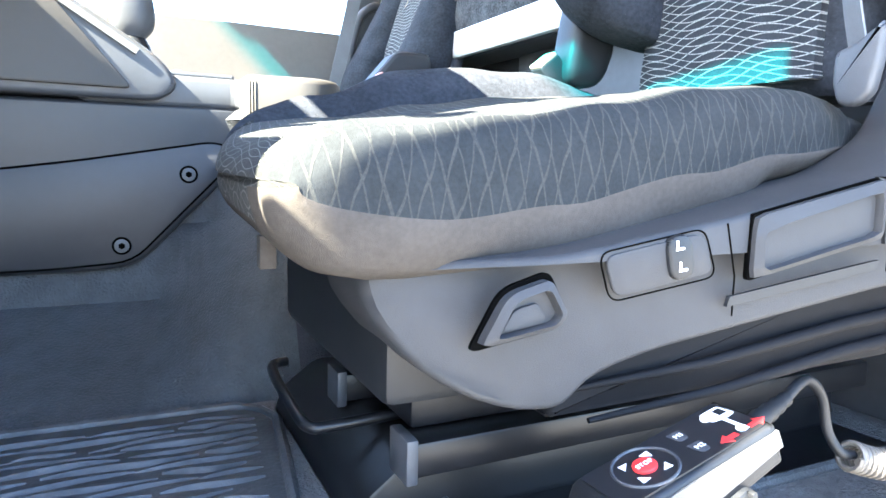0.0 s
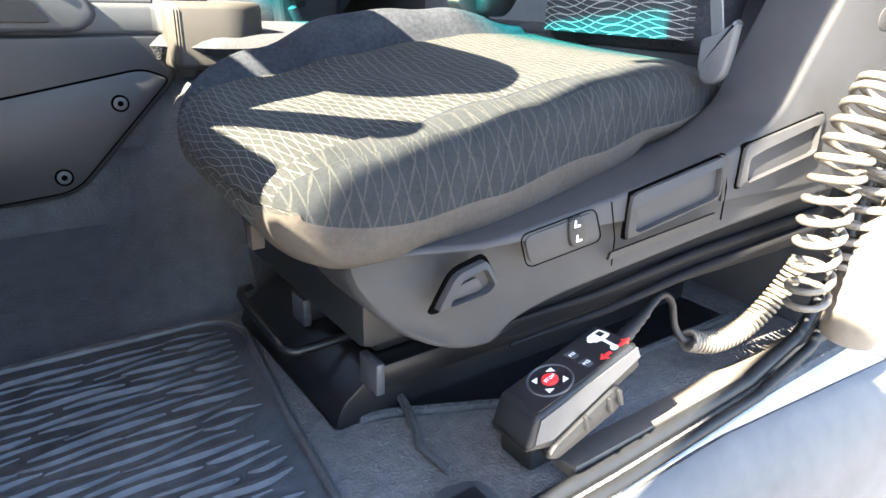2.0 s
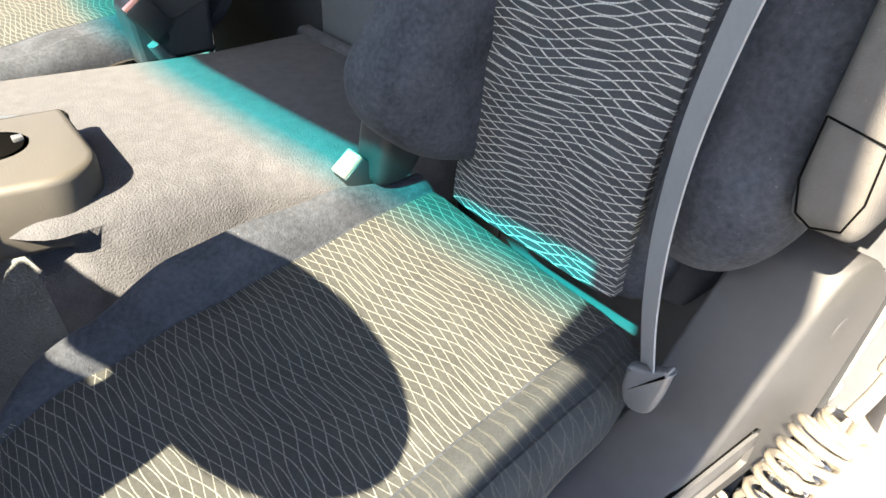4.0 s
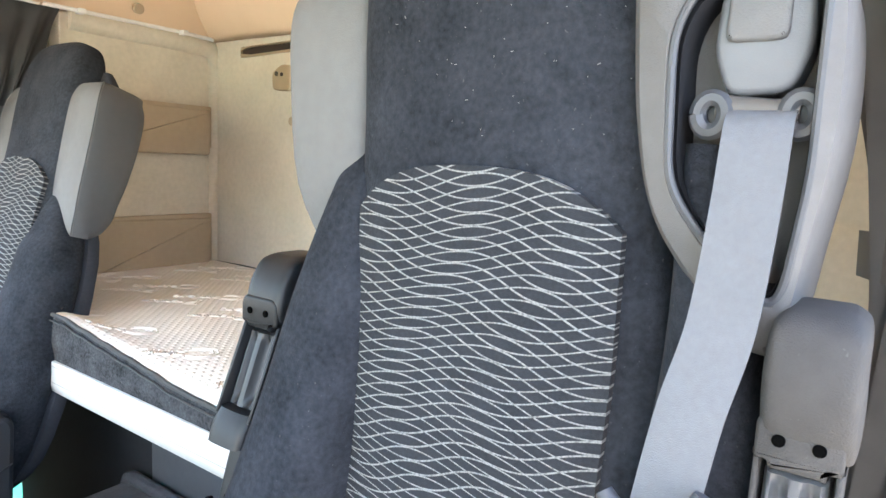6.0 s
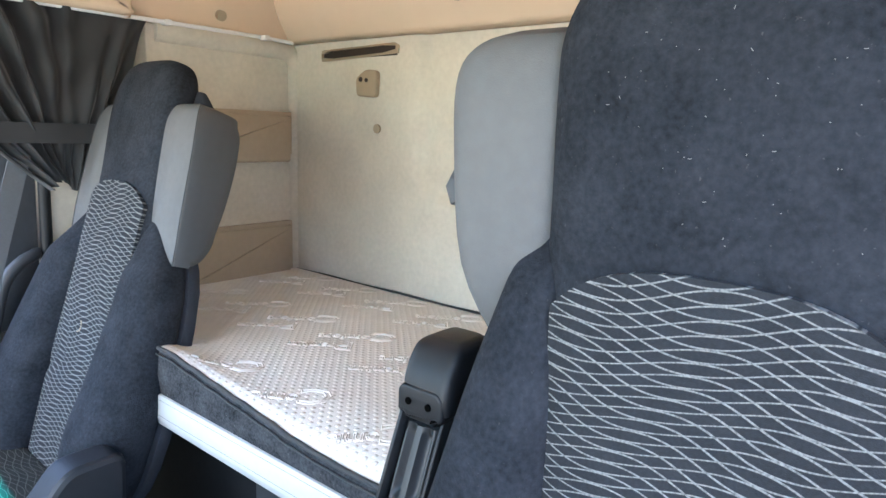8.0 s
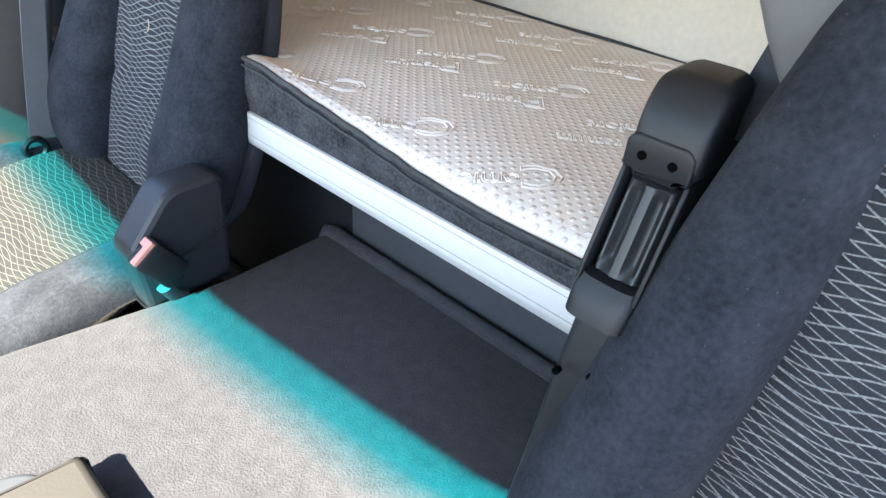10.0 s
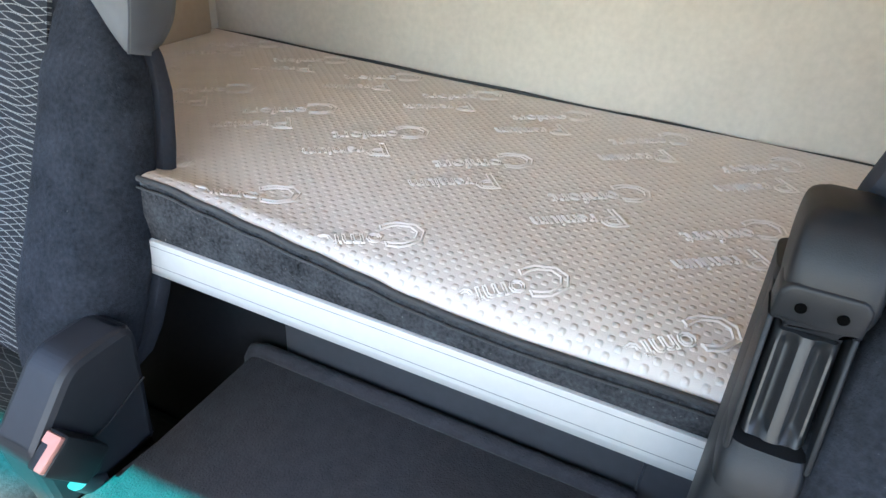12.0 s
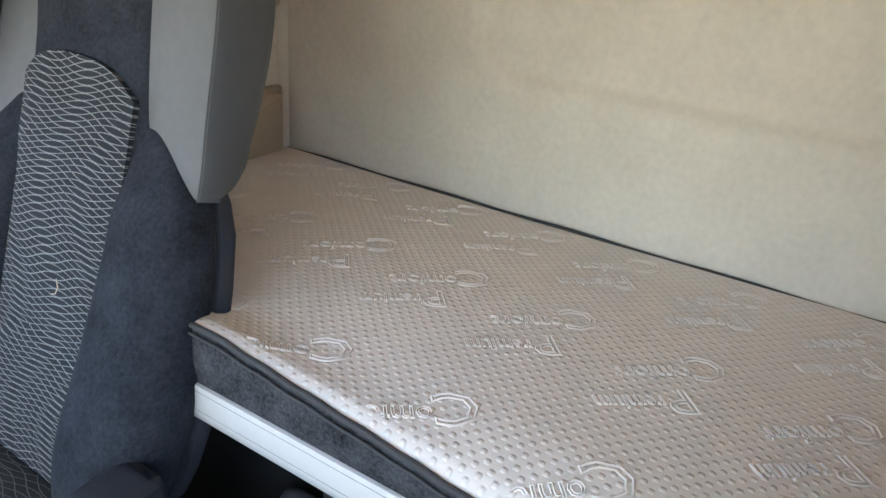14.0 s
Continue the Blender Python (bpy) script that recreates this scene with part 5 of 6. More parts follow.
# ---------------------------------------------------------------- bunk walls
def wall_fittings():
    g = thing("door_grab_rail", (0.40, 1.40, 0.53), "dark plastic grab rail on the passenger door", "grab rail")
    part("grip", tube([tuple(p) for p in smooth_rows([(0.470, 1.425, 0.762), (0.455, 1.400, 0.762), (0.425, 1.388, 0.750), (0.392, 1.386, 0.712), (0.368, 1.388, 0.62), (0.352, 1.392, 0.53), (0.350, 1.425, 0.50)], 4)], 0.013, 12), PLASTIC, g)
    for y, z, x in ((1.023, 1.376, 1.0245), (0.735, 1.322, 1.034), (0.998, 1.678, 0.990), (0.40, 1.33, 1.030)):
        solid("trim_plug", disc((x, y, z), (1, 0, 0.1), 0.0125, 0.008, 20), PLUG, (x, y, z), "small round beige trim plug in the wall", "trim plug", group="wall plugs")
    for x, z in ((0.876, 1.306), (0.487, 1.556)):
        solid("trim_plug", disc((x, 1.336 if z < 1.4 else 1.225, z), (0, 1, 0.3), 0.0125, 0.012, 20), PLUG, (x, 1.336, z), "small round beige trim plug in the wall", "trim plug", group="wall plugs")
    solid("trim_plug", disc((1.107, 1.032, 1.050), (1, 0, 0), 0.0115, 0.006, 20), PLUG, (1.107, 1.049, 1.052), "small round beige trim plug in the wall", "trim plug", group="wall plugs")
    v = thing("air_vent", (1.107, 1.10, 1.232), "brown slotted air vent in the beige rear wall", "air vent")
    part("frame", ring_plate([(1.238, 1.216), (1.238, 1.246), (0.962, 1.252), (0.962, 1.226)], [(1.230, 1.222), (1.230, 1.241), (0.970, 1.247), (0.970, 1.231)], 1.101, 1.110, 96), PLUG, v)
    part("slot", box(1.1065, 1.1075, 0.968, 1.232, 1.222, 1.246, 0.0), DARK_BROWN, v, "dark slot")
    h = thing("wall_latch", (1.10, 1.06, 1.158), "beige plastic latch plate on the rear wall", "latch")
    part("plate", slab(rounded([(1.095, 1.128), (1.028, 1.124), (1.024, 1.188), (1.062, 1.192), (1.098, 1.172)], 0.012), "x", 1.094, 1.110, 0.004, 3), PLUG, h)
    part("keyhole", disc((1.0935, 1.078, 1.168), (1, 0, 0), 0.006, 0.003, 16, 0), DARK_BROWN, h)
    part("keyhole", disc((1.0935, 1.058, 1.166), (1, 0, 0), 0.005, 0.003, 16, 0), DARK_BROWN, h)
    for z0, z1, x0 in ((0.953, 1.075, 0.72), (0.632, 0.777, 0.72)):
        p = thing("wall_pocket", (0.92, 1.34, z0), "beige padded storage pocket on the side wall", "pocket", group="wall pockets")
        part("front", slab(rounded([(x0, z0), (1.078, z0 + (0.0 if z0 > 0.7 else -0.004)), (1.081, z1), (x0, z1 + 0.006)], [0.004, 0.045 if z0 < 0.7 else 0.01, 0.006, 0.004], 6), "y", 1.332, 1.352, 0.006, 3), POCKET, p)
        part("cavity", box(x0 + 0.01, 1.09, 1.345, 1.362, z0 + 0.02, z1 + 0.012, 0.002), POCKET, p)
    rail = thing("curtain_rail", (0.9, 1.332, 1.27), "white curtain rail along the side wall", "curtain rail")
    part("rail", tube([(0.30, 1.318, 1.268), (0.69, 1.318, 1.268), (0.98, 1.330, 1.270), (1.09, 1.338, 1.268)], 0.005, 8), PRINT, rail)
    for x in (0.73, 0.99):
        part("hook", box(x - 0.008, x + 0.008, 1.31, 1.333, 1.262, 1.274, 0.002), PRINT, rail)


wall_fittings()


def curtain(name, label, top, tie, foot, pleats, seed, cloth=None, slant=0.0):
    """A gathered curtain: lines of (x, y, z, width) for the top, the tie and the foot, hanging along x."""
    rnd = random.Random(seed)
    ph = [rnd.uniform(0, 6.28) for _ in range(6)]
    c = thing(name, (tie[0], tie[1], foot[2]), label, "curtain", group="cab curtains")
    nu, nv = 110, 46
    rows = smooth_rows([top, tuple((a * 0.55 + b * 0.45) for a, b in zip(top, tie)), tie, foot], nv // 3)
    front, rear = [], []
    for j, (x, y, z, w) in enumerate(rows):
        ring = []
        for i in range(nu + 1):
            u = i / nu - 0.5
            deep = 0.012 + 0.010 * math.sin(u * 9 + ph[0] + j * 0.06)
            wave = deep * math.sin(u * pleats * 6.283 + ph[1] + 1.4 * math.sin(j * 0.09 + u * 5 + ph[2]) + 0.5 * math.sin(u * 31 + ph[3]))
            fold = 0.006 * math.sin(j * 0.45 + u * 22 + ph[4]) * (1 - abs(u))
            ring.append((x + u * w, y + wave + fold + u * w * slant, z + 0.012 * math.sin(u * 7 + ph[5]) * (j / len(rows))))
        front.append(ring)
    rings = [r + [(x, y + 0.0025, z) for x, y, z in reversed(r)] for r in front]
    part("cloth", loft(rings, cap=False), cloth or CURTAIN, c, "gathered cloth")
    band = []
    for i in range(33):
        u = i / 32 - 0.5
        wob = 0.022 + 0.003 * math.sin(9 * u + ph[0])
        mid = (tie[0] + u * tie[3] * 1.04, tie[1] + u * tie[3] * slant)
        band.append([(mid[0], mid[1] + wob, tie[2] - 0.02), (mid[0], mid[1] + wob + 0.002, tie[2] + 0.02), (mid[0], mid[1] - wob, tie[2] + 0.02), (mid[0], mid[1] - wob, tie[2] - 0.02)])
    part("tie_band", loft(band), cloth or CURTAIN, c, "cloth tie band")
    return c


curtain("curtain", "black gathered curtain tied back over the passenger door", (0.42, 1.325, 1.268, 0.54), (0.475, 1.335, 1.02, 0.24), (0.515, 1.36, 0.91, 0.06), 9, 4)
curtain("curtain", "dark gathered curtain tied back behind the driver's door", (0.46, -0.15, 1.75, 0.46), (0.54, -0.296, 0.905, 0.20), (0.50, -0.285, 0.48, 0.38), 9, 9, CURTAIN_DAYLIT, 0.40)


# ---------------------------------------------------------------- driver's place
def controls():
    d = thing("dashboard", (-0.6, 0.9, 0.37), "grey plastic dashboard under the windscreen", "dashboard")
    shape = [(-0.95, 0.37), (-0.20, 0.372), (-0.175, 0.395), (-0.20, 0.43), (-0.34, 0.52), (-0.46, 0.60), (-0.95, 0.64)]
    part("centre_section", slab(rounded(shape, 0.02), "y", 0.47, 1.0, 0.008, 3), PLASTIC, d)
    part("face_panel", slab([(-0.225, 0.437), (-0.34, 0.512), (-0.345, 0.505), (-0.23, 0.43)], "y", 0.464, 0.47, 0.0), PLASTIC_LIGHT, d)
    part("side_face", slab(rounded([(-0.90, 0.385), (-0.235, 0.385), (-0.33, 0.50), (-0.46, 0.585), (-0.90, 0.60)], 0.01), "y", 0.462, 0.472, 0.002), GREY_BROWN, d, "brown-grey side facing")
    part("passenger_section", slab(rounded([(-0.95, 0.30), (-0.45, 0.30), (-0.42, 0.45), (-0.50, 0.58), (-0.95, 0.62)], 0.03), "y", 1.0, 1.42, 0.01), PLASTIC, d)
    # Driver's end is out of view; its heights bound the sun on the cushion.
    part("driver_section", slab(rounded([(-0.95, 0.30), (-0.56, 0.32), (-0.50, 0.45), (-0.50, 0.645), (-0.95, 0.66)], 0.02), "y", -0.185, 0.47, 0.012), PLASTIC, d)
    part("outer_section", slab(rounded([(-0.95, 0.30), (-0.56, 0.32), (-0.50, 0.45), (-0.50, 0.598), (-0.95, 0.61)], 0.02), "y", -0.245, -0.186, 0.012), PLASTIC, d)
    part("instrument_hood", slab(rounded([(-0.90, 0.60), (-0.52, 0.60), (-0.50, 0.64), (-0.50, 0.722), (-0.90, 0.72)], 0.02), "y", -0.02, 0.40, 0.01), PLASTIC, d)
    # Block added only to shade the far front of the cushion.
    part("hood_blocker", slab(rounded([(-0.88, 0.715), (-0.50, 0.715), (-0.50, 0.765), (-0.88, 0.76)], 0.015), "y", 0.025, 0.36, 0.01), PLASTIC, d)
    # console side with its screwed cover
    c = thing("centre_console", (-0.2, 0.6, 0.0), "dark grey plastic centre console with a screwed side cover", "console")
    prof = rounded([(-0.90, 0.130), (-0.30, 0.136), (-0.235, 0.142), (-0.085, 0.298), (-0.070, 0.345), (-0.075, 0.372), (-0.90, 0.362)], [0, 0.02, 0.03, 0.03, 0.03, 0.012, 0])
    part("body", slab(prof, "y", 0.490, 0.70, 0.008, 3), CONSOLE, c)
    cover = rounded([(-0.90, 0.133), (-0.343, 0.143), (-0.242, 0.150), (-0.094, 0.303), (-0.128, 0.319), (-0.31, 0.286), (-0.90, 0.20)], [0, 0.03, 0.025, 0.008, 0.02, 0.03, 0])
    groove = tube([(x, 0.4895, z) for x, z in cover] + [(cover[0][0], 0.4895, cover[0][1])], 0.0028, 6)
    part("groove", groove, HOLE, c, smooth=True)
    cv = part("side_cover", slab([(x * 1.0, z) for x, z in cover], "y", 0.4865, 0.492, 0.0015), CONSOLE, c, "screwed plastic cover")
    for x, z in ((-0.166, 0.272), (-0.255, 0.172), (-0.50, 0.21)):
        sc = part("screw", disc((x, 0.4862, z), (0, 1, 0), 0.0125, 0.002, 24, 0), HOLE, cv, "recessed dark screw")
        part("head", disc((x, 0.4852, z), (0, 1, 0), 0.0095, 0.002, 24, 0.0006), PLASTIC, sc)
        part("socket", disc((x, 0.4840, z), (0, 1, 0), 0.0045, 0.0012, 6, 0), HOLE, sc)
    # cup tray at the rear of the console
    t = thing("cup_tray", (-0.06, 0.53, 0.37), "grey plastic tray with two round cup wells on the tunnel", "tray")
    out = rounded([(-0.30, 0.490), (-0.095, 0.488), (-0.088, 0.44), (-0.01, 0.44), (0.030, 0.48), (0.034, 0.60), (0.0, 0.65), (-0.30, 0.65)], [0.01, 0.01, 0.01, 0.03, 0.03, 0.03, 0.03, 0.01], 6)
    part("body", slab(out, "z", 0.366, 0.410, 0.008, 3), PLASTIC, t)
    end = rounded([(-0.095, 0.440), (0.004, 0.418), (0.050, 0.450), (0.056, 0.62), (-0.095, 0.64)], [0.012, 0.03, 0.03, 0.01, 0.01], 6)
    part("rear_end", slab(end, "z", 0.320, 0.414, 0.010, 3), GREY_BROWN, t, "brown-grey rounded rear end")
    for x, y in ((-0.045, 0.545), (-0.16, 0.545)):
        well = part("cup_well", disc((x, y, 0.4125), (0, 0, 1), 0.042, 0.003, 32), PLASTIC, t)
        part("bottom", disc((x, y, 0.4135), (0, 0, 1), 0.036, 0.003, 32), HOLE, well)
        for k in range(3):
            a = 2.1 * k
            part("spring_tab", box(x + 0.03 * math.cos(a) - 0.006, x + 0.03 * math.cos(a) + 0.006, y + 0.03 * math.sin(a) - 0.006, y + 0.03 * math.sin(a) + 0.006, 0.413, 0.420, 0.001), PLASTIC, well)
    part("rim_strip", slab(rounded([(-0.29, 0.497), (-0.10, 0.497), (-0.10, 0.507), (-0.29, 0.507)], 0.003), "z", 0.409, 0.416, 0.002), PLASTIC, t)
    # gear selector
    g = thing("gear_selector", (-0.23, 0.60, 0.41), "dark gear selector with a grey knob on the console", "gear lever")
    part("gaiter", loft([[(-0.23 + r * math.cos(a), 0.60 + r * math.sin(a), z) for a in [2 * math.pi * k / 20 for k in range(20)]] for z, r in ((0.41, 0.05), (0.43, 0.04), (0.445, 0.026), (0.46, 0.024), (0.475, 0.016))]), BLACK, g)
    part("knob", upright_loft([(0.47, -0.23, 0.60, 0.016, 0.016), (0.49, -0.23, 0.60, 0.03, 0.024), (0.53, -0.235, 0.60, 0.034, 0.026), (0.55, -0.238, 0.60, 0.02, 0.016)], 2.4, 4, 24), PLASTIC, g)
    # steering wheel, out of view; placed and sized to cast the cushion shadows
    w = thing("steering_wheel", (-0.350, 0.045, 0.75), "dark grey steering wheel before the driver's seat", "steering wheel")
    m = Matrix.Translation((-0.350, 0.045, 0.753)) @ Matrix.Rotation(radians(25), 4, 'Y')
    ring = [tuple(m @ Vector((0.198 * math.cos(a), 0.198 * math.sin(a), 0))) for a in [2 * math.pi * k / 48 for k in range(49)]]
    part("rim", tube(ring, 0.014, 12), BLACK, w)
    # Centre filled out almost to the rim, so no sun passes through.
    part("shade_hub", turned(slab(rounded([(0.193 * math.cos(a), 0.193 * math.sin(a)) for a in [2 * math.pi * k / 28 for k in range(28)]], 0.004), "z", -0.03, 0.012, 0.008, 3), m), PLASTIC, w)
    for a in (0.5, -0.5, 2.3, -2.3):
        part("spoke", turned(tube([(0.07 * math.cos(a), 0.07 * math.sin(a), -0.005), (0.185 * math.cos(a), 0.185 * math.sin(a), 0)], [0.03, 0.018]), m), PLASTIC, w)
    part("column", tube([tuple(m @ Vector((0, 0, -0.02))), (-0.515, 0.045, 0.50)], [0.05, 0.06], 20), PLASTIC, w)
    # Lever added for the tongue-shaped shadow across the cushion.
    part("column_lever", tube([(-0.425, 0.0, 0.585), (-0.415, -0.10, 0.628), (-0.405, -0.180, 0.664), (-0.405, -0.196, 0.671)], [0.018, 0.022, 0.024, 0.012], 14), BLACK, w, "unseen black column lever, there for its shadow")


controls()


def floor_fittings():
    mat_thing = thing("floor_mat", (-0.4, 0.05, 0.0), "worn ribbed black rubber floor mat", "floor mat")
    out = rounded([(-0.80, -0.235), (-0.158, -0.235), (-0.105, 0.215), (-0.14, 0.252), (-0.80, 0.262)], [0.0, 0.02, 0.04, 0.04, 0.0])
    part("sheet", slab(out, "z", 0.0005, 0.006, 0.002), MAT, mat_thing)
    rnd = random.Random(3)
    for k in range(27):
        y = -0.224 + 0.0172 * k
        end = -0.168 + (y + 0.235) / 0.45 * 0.05 - 0.008
        x = -0.62 + rnd.uniform(0, 0.05)
        while x < end - 0.03:
            ln = min(rnd.uniform(0.05, 0.17), end - x)
            n = 9
            ph, am, sl = rnd.uniform(0, 6), rnd.uniform(0.001, 0.0045), rnd.uniform(-0.05, 0.06)
            line = [(x + ln * i / n, y + am * math.sin(ph + 5.0 * i / n) + sl * ln * (i / n - 0.5) + 0.012 * (x + ln * i / n + 0.5), 0.0042) for i in range(n + 1)]
            big = rnd.uniform(0.0034, 0.0062)
            part("rib", tube(line, [0.0012 + big * math.sin(math.pi * (i + 0.4) / (n + 0.8)) ** 0.45 for i in range(n + 1)], 7), MAT, mat_thing)
            x += ln + rnd.uniform(-0.006, 0.012)
    part("border", tube([(-0.158 + 0.006, -0.235, 0.005), (-0.130, 0.0, 0.005), (-0.103, 0.205, 0.005), (-0.115, 0.235, 0.005), (-0.14, 0.254, 0.006), (-0.5, 0.262, 0.006)], 0.006, 8), MAT, mat_thing)
    f = thing("floor_edge", (-0.06, -0.1, 0.0), "turned-up rubber flooring seam beside the seat base", "floor seam")
    seam = [(-0.050, -0.040, 0.012), (-0.024, -0.035, 0.022), (-0.018, -0.055, 0.014), (-0.030, -0.100, 0.008), (-0.040, -0.130, 0.007), (-0.036, -0.169, 0.006)]
    part("seam", tube([tuple(p) for p in smooth_rows(seam, 5)], 0.005, 8), RUBBER, f)
    pl = thing("floor_plate", (-0.06, -0.22, 0.0), "black plastic cover plate in the floor", "cover plate")
    part("plate", slab(rounded([(-0.125, -0.240), (-0.020, -0.244), (-0.022, -0.196), (-0.060, -0.186), (-0.110, -0.215)], 0.008), "z", 0.0, 0.010, 0.003), PLASTIC, pl)
    part("latch", box(-0.066, -0.034, -0.236, -0.205, 0.010, 0.013, 0.001), BLACK, pl)
    n = thing("seat_well", (-0.05, 0.1, 0.0), "dark pressed steel well under the seat", "steel well")
    part("edge", tube([(-0.075, 0.235, 0.004), (-0.092, 0.20, 0.004), (-0.075, -0.035, 0.004), (-0.066, -0.050, 0.004), (-0.040, -0.055, 0.004), (0.10, -0.120, 0.004), (0.50, -0.130, 0.004)], 0.006, 8), RUBBER, n)
    part("bottom", slab([(-0.088, 0.20), (-0.072, -0.040), (-0.040, -0.050), (0.10, -0.115), (0.50, -0.125), (0.50, 0.24), (-0.07, 0.24)], "z", 0.0005, 0.003, 0.0), METAL_BLACK, n)


floor_fittings()


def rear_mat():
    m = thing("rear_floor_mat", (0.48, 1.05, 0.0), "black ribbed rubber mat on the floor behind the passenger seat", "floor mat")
    # The ribbed mat's near-black colour also carries the deep shade on this floor.
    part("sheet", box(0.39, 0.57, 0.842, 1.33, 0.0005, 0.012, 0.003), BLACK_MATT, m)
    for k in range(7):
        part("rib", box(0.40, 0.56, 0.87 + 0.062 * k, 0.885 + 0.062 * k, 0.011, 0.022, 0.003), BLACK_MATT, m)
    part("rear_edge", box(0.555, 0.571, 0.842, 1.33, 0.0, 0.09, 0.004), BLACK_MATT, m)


rear_mat()


def remote():
    r = thing("suspension_remote", (0.06, -0.21, 0.0), "black air-suspension remote with a red stop key, in its floor holder", "remote control")
    # its own axes: u along the face, v across it
    o, u, v = Vector((-0.019, -0.2266, 0.1006)), Vector((0.1287, -0.0023, 0.0391)), Vector((-0.010, -0.050, 0.0))
    L, W = u.length, v.length
    u = u.normalized()
    v = (v - u * v.dot(u)).normalized()
    w = u.cross(v).normalized() * -1
    m = Matrix.Translation(o) @ Matrix(((u.x, v.x, w.x, 0), (u.y, v.y, w.y, 0), (u.z, v.z, w.z, 0), (0, 0, 0, 1)))
    W2 = W / 2

    def on(bm):
        return turned(bm, m)

    body = rounded([(-0.008, -0.026), (0.012, -0.0005), (L, 0.0), (L + 0.002, -0.028), (0.020, -0.042)], 0.004)
    bd = part("body", on(slab(body, "y", -W2, W2, 0.004, 3)), BLACK, r, "black plastic case")
    part("side_band", on(slab([(0.002, -0.024), (0.014, -0.004), (L, -0.004), (L + 0.0015, -0.016), (0.022, -0.032)], "y", W2 - 0.001, W2 + 0.0012, 0.0)), PLASTIC, bd)
    part("keypad", on(slab(rounded([(0.016, -W2 + 0.004), (L - 0.003, -W2 + 0.004), (L - 0.003, W2 - 0.004), (0.016, W2 - 0.004)], 0.004), "z", -0.001, 0.0010, 0.0)), FOIL, bd, "black keypad foil")
    cx = 0.050
    ring = [(cx + 0.0205 * math.cos(a), 0.0205 * math.sin(a), 0.0012) for a in [2 * math.pi * k / 40 for k in range(41)]]
    part("key_ring", on(tube(ring, 0.0011, 8)), PLASTIC, bd)
    stop = part("stop_key", on(disc((cx, 0, 0.0018), (0, 0, 1), 0.0078, 0.0030)), RED, bd, "round red stop key")
    t = words("STOP", 0.0052, 0.0002)
    part("stop_word", on(turned(t, Matrix.Translation((cx - 0.0064, 0.0018, 0.0036)) @ Matrix.Diagonal((1, -1, 1, 1)))), PRINT, stop, "word STOP")
    for a in (45, 135, 225, 315):
        c, sn = math.cos(radians(a)), math.sin(radians(a))
        tri = [(cx + 0.0165 * c, 0.0165 * sn), (cx + 0.0115 * c - 0.004 * sn, 0.0115 * sn + 0.004 * c), (cx + 0.0115 * c + 0.004 * sn, 0.0115 * sn - 0.004 * c)]
        part("arrow_key", on(slab(tri, "z", 0.0008, 0.0016, 0.0)), PRINT, bd, "white direction arrow")
    for k, text in enumerate(("M1", "M2")):
        y = -0.009 + 0.018 * k
        key = part("memory_key", on(slab(rounded([(0.081, y - 0.006), (0.092, y - 0.005), (0.090, y + 0.006), (0.083, y + 0.006)], 0.002), "z", 0.0008, 0.0014, 0.0)), PLASTIC, bd)
        part("key_word", on(turned(words(text, 0.0055, 0.0002), Matrix.Translation((0.083, y + 0.002, 0.0018)) @ Matrix.Diagonal((1, -1, 1, 1)))), PRINT, key, "letters " + text)
    lorry = part("lorry_symbol", on(slab(rounded([(0.112, -0.016), (0.128, -0.016), (0.130, -0.002), (0.122, -0.001), (0.112, -0.004)], 0.002), "z", 0.0008, 0.0014, 0.0)), PRINT, bd, "white lorry symbol")
    part("window", on(slab([(0.121, -0.013), (0.127, -0.013), (0.127, -0.006), (0.121, -0.006)], "z", 0.0013, 0.0017, 0.0)), FOIL, lorry)
    part("chassis", on(slab([(0.118, -0.003), (0.121, -0.003), (0.121, 0.017), (0.118, 0.017)], "z", 0.0008, 0.0014, 0.0)), PRINT, lorry)
    for x, y in ((0.112, -0.010), (0.1175, 0.014)):
        part("wheel", on(disc((x, y, 0.0012), (0, 0, 1), 0.0036, 0.0012, 16, 0)), PRINT, lorry)
    for x, y, sg in ((0.128, 0.016, 1), (0.105, 0.016, -1)):
        ar = [(x + sg * 0.008, y), (x + sg * 0.001, y + 0.005), (x + sg * 0.001, y + 0.002), (x - sg * 0.006, y + 0.002), (x - sg * 0.006, y - 0.002), (x + sg * 0.001, y - 0.002), (x + sg * 0.001, y - 0.005)]
        part("red_arrow", on(slab(ar, "z", 0.0008, 0.0014, 0.0)), RED, bd, "red arrow")
    # holder below
    h = part("holder", on(slab(rounded([(0.010, -0.046), (0.020, -0.038), (0.100, -0.026), (0.108, -0.034), (0.098, -0.052), (0.02, -0.054)], 0.005), "y", -W2 - 0.003, W2 + 0.004, 0.003)), BLACK, r, "black plastic holder")
    for x in (0.055, 0.085, 0.098):
        part("clip", on(box(x, x + 0.004, W2 + 0.003, W2 + 0.0075, -0.046, -0.028, 0.001)), BLACK, h)
    part("post", box(0.03, 0.085, -0.212, -0.165, 0.0, 0.070, 0.005), BLACK, r)
    # cord: bend guard, thin cord and a coil
    tip = o + u * L - w * 0.014
    n = 9
    guard = [tip + (Vector((0.184, -0.207, 0.130)) - tip) * (i / n) for i in range(n + 1)]
    part("bend_guard", tube(guard, [0.0075 - 0.003 * i / n + (0.0012 if i % 2 else 0) for i in range(n + 1)], 12), BLACK, r, "ribbed bend guard")
    cord = smooth_rows([tuple(guard[-1]), (0.225, -0.195, 0.136), (0.258, -0.188, 0.116), (0.268, -0.190, 0.085), (0.276, -0.198, 0.068), (0.290, -0.200, 0.064)], 6)
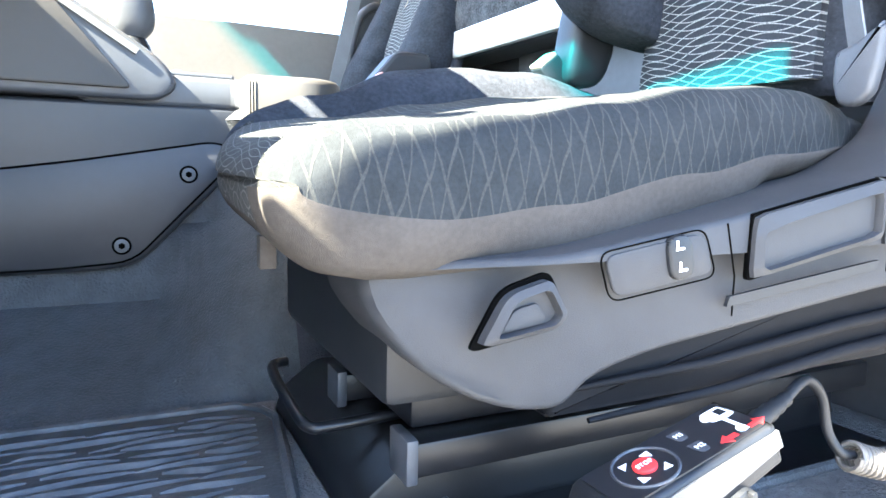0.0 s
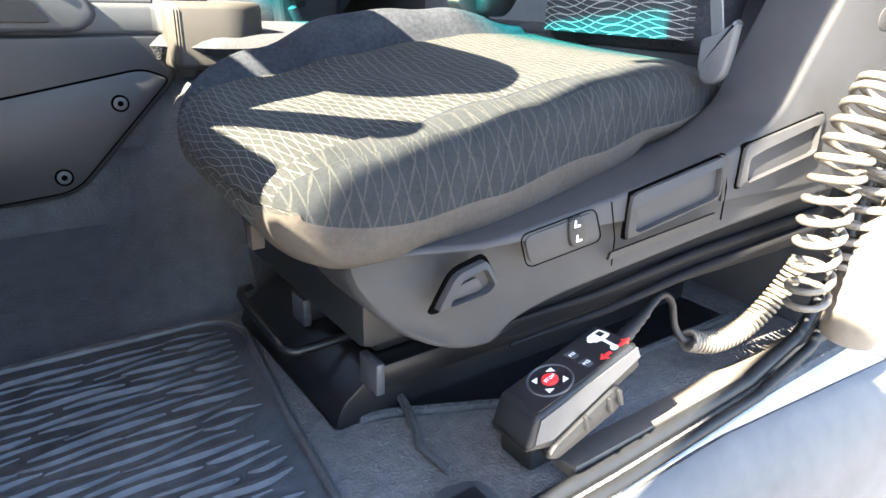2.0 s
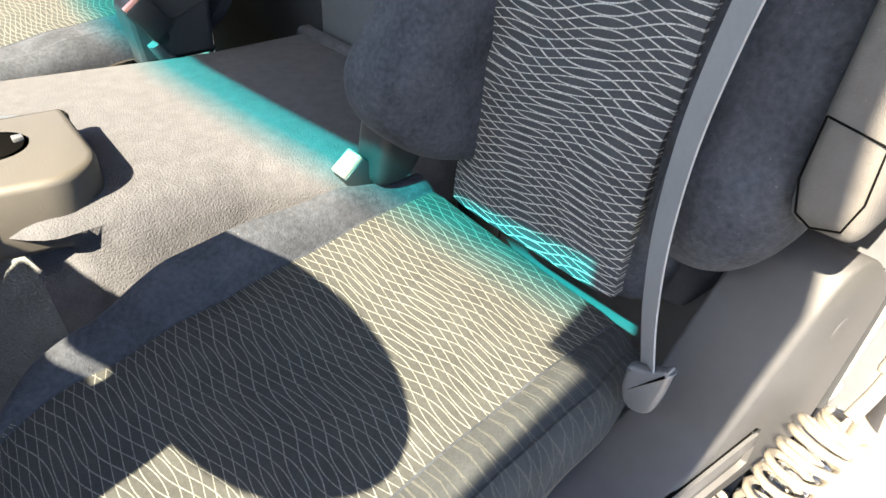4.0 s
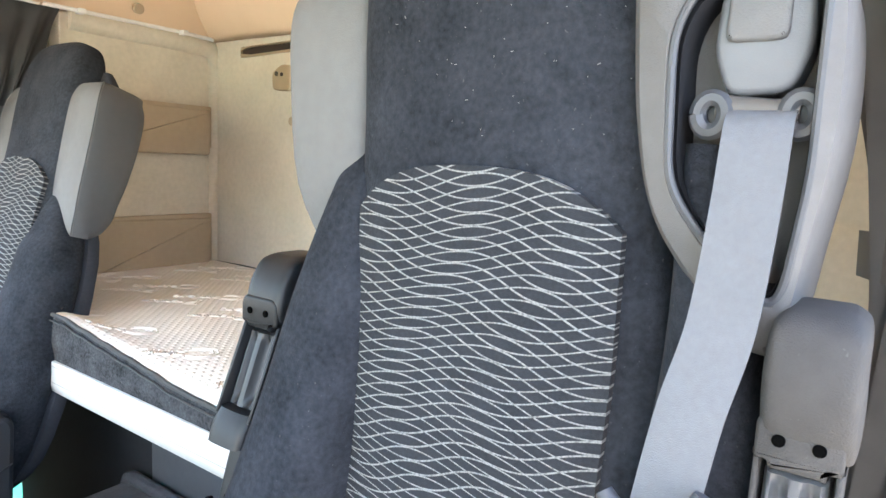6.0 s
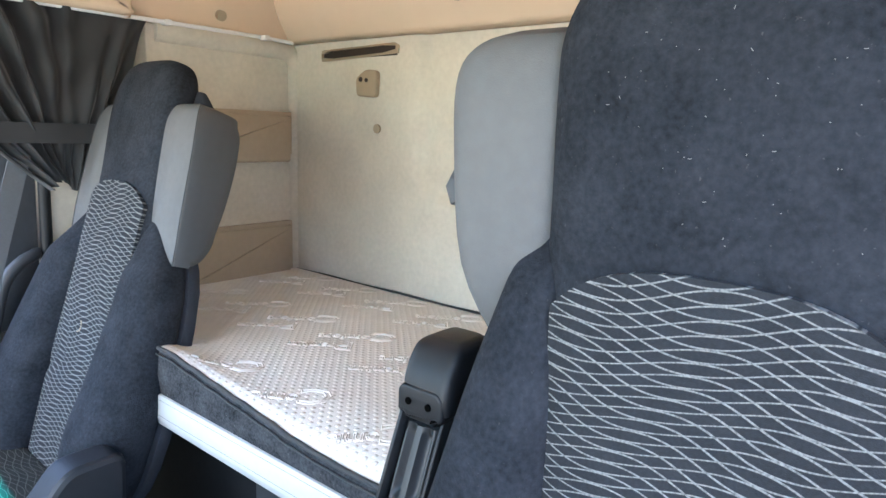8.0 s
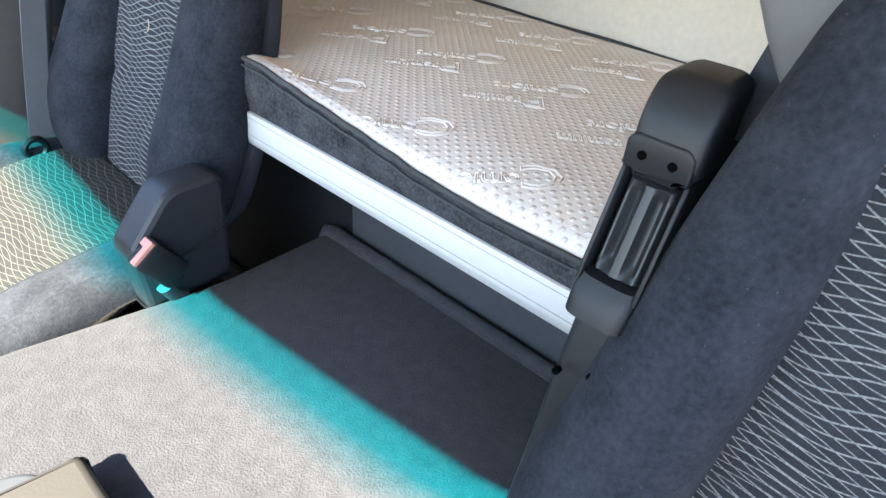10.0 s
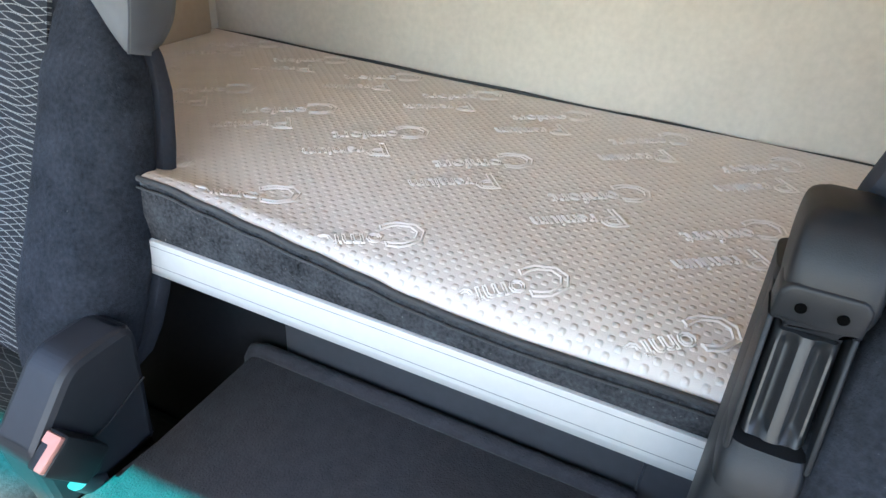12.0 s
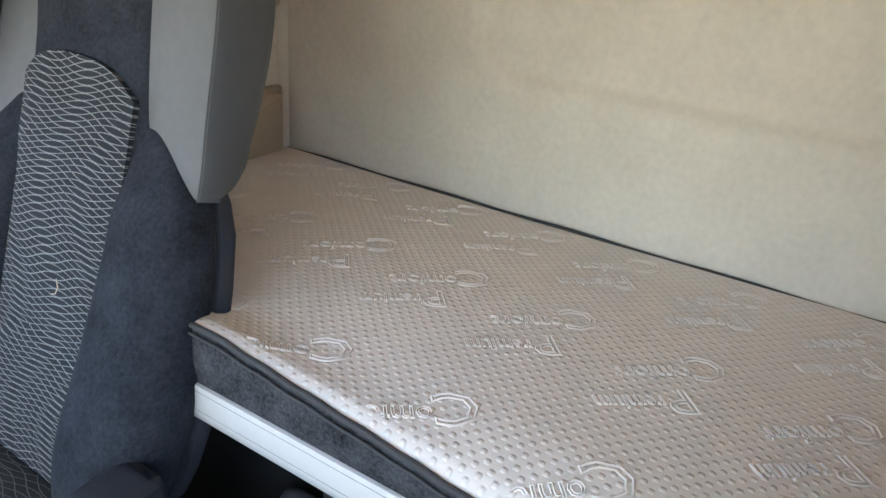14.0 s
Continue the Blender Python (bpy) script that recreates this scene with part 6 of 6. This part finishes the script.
    part("cord", tube([tuple(p) for p in cord], 0.0042, 10), BLACK, r, "thin black cord")
    axis = smooth_rows([(0.285, -0.200, 0.064), (0.33, -0.208, 0.052), (0.385, -0.214, 0.060), (0.425, -0.224, 0.098), (0.440, -0.236, 0.145)], 60)
    part("coiled_cord", helix(axis, 0.0115, 0.0025, 32), HOSE, r, "dusty coiled cord")


def helix(axis, radius, thick, turns, sides=6):
    pts, up = [], Vector((0.1, 0.2, 0.97)).normalized()
    ax = [Vector(p) for p in axis]
    fine = []
    per = 14
    total = turns * per
    for i in range(total + 1):
        t = i / total * (len(ax) - 1)
        k = min(int(t), len(ax) - 2)
        p = ax[k].lerp(ax[k + 1], t - k)
        d = (ax[k + 1] - ax[k]).normalized()
        a = d.cross(up).normalized()
        b = d.cross(a).normalized()
        ang = 2 * math.pi * i / per
        r = radius[0] + (radius[1] - radius[0]) * i / total if isinstance(radius, tuple) else radius
        fine.append(tuple(p + r * (math.cos(ang) * a + math.sin(ang) * b)))
    return tube(fine, thick, sides)


remote()


def entrance_fittings():
    h = thing("coiled_hose", (0.32, -0.285, 0.10), "black coiled air hose hanging beside the seat", "air hose")
    axis = smooth_rows([(0.372, -0.280, 0.125), (0.357, -0.283, 0.20), (0.356, -0.285, 0.27), (0.370, -0.290, 0.325), (0.39, -0.296, 0.36)], 12)
    part("coil", helix(axis, (0.0205, 0.025), 0.0041, 12, 10), HOSE, h)
    lead = smooth_rows([(0.405, -0.300, 0.375), (0.43, -0.305, 0.40), (0.45, -0.305, 0.425), (0.49, -0.300, 0.47), (0.51, -0.298, 0.52)], 5)
    part("lead", tube([tuple(p) for p in lead], 0.0062, 10), HOSE, h)
    part("sleeve", tube([tuple(p) for p in lead[-14:]], [0.010 + (0.001 if i % 2 else 0) for i in range(len(lead[-14:]))], 12), SUNNED, h, "ribbed pale sleeve")
    axis = smooth_rows([(0.435, -0.285, 0.16), (0.437, -0.288, 0.22), (0.45, -0.295, 0.29), (0.458, -0.300, 0.32)], 10)
    k = thing("coiled_lead", (0.40, -0.29, 0.12), "thinner black coiled lead behind the air hose", "coiled lead")
    part("coil", helix(axis, 0.022, 0.0045, 11, 8), HOSE, k)
    g = thing("grab_rail", (0.40, -0.31, 0.12), "sunlit grey grab rail at the door opening", "grab rail")
    part("foot", tube([(0.438, -0.306, 0.075), (0.436, -0.310, 0.105), (0.440, -0.316, 0.165), (0.448, -0.318, 0.205), (0.455, -0.318, 0.225)], [0.030, 0.034, 0.033, 0.029, 0.026], 20), SUNNED, g, "grey plastic foot")
    part("rail", tube([(0.450, -0.318, 0.21), (0.475, -0.318, 0.31), (0.515, -0.316, 0.50), (0.545, -0.314, 0.72), (0.56, -0.312, 1.0)], 0.019, 16), SUNNED, g, "grained rail")


entrance_fittings()
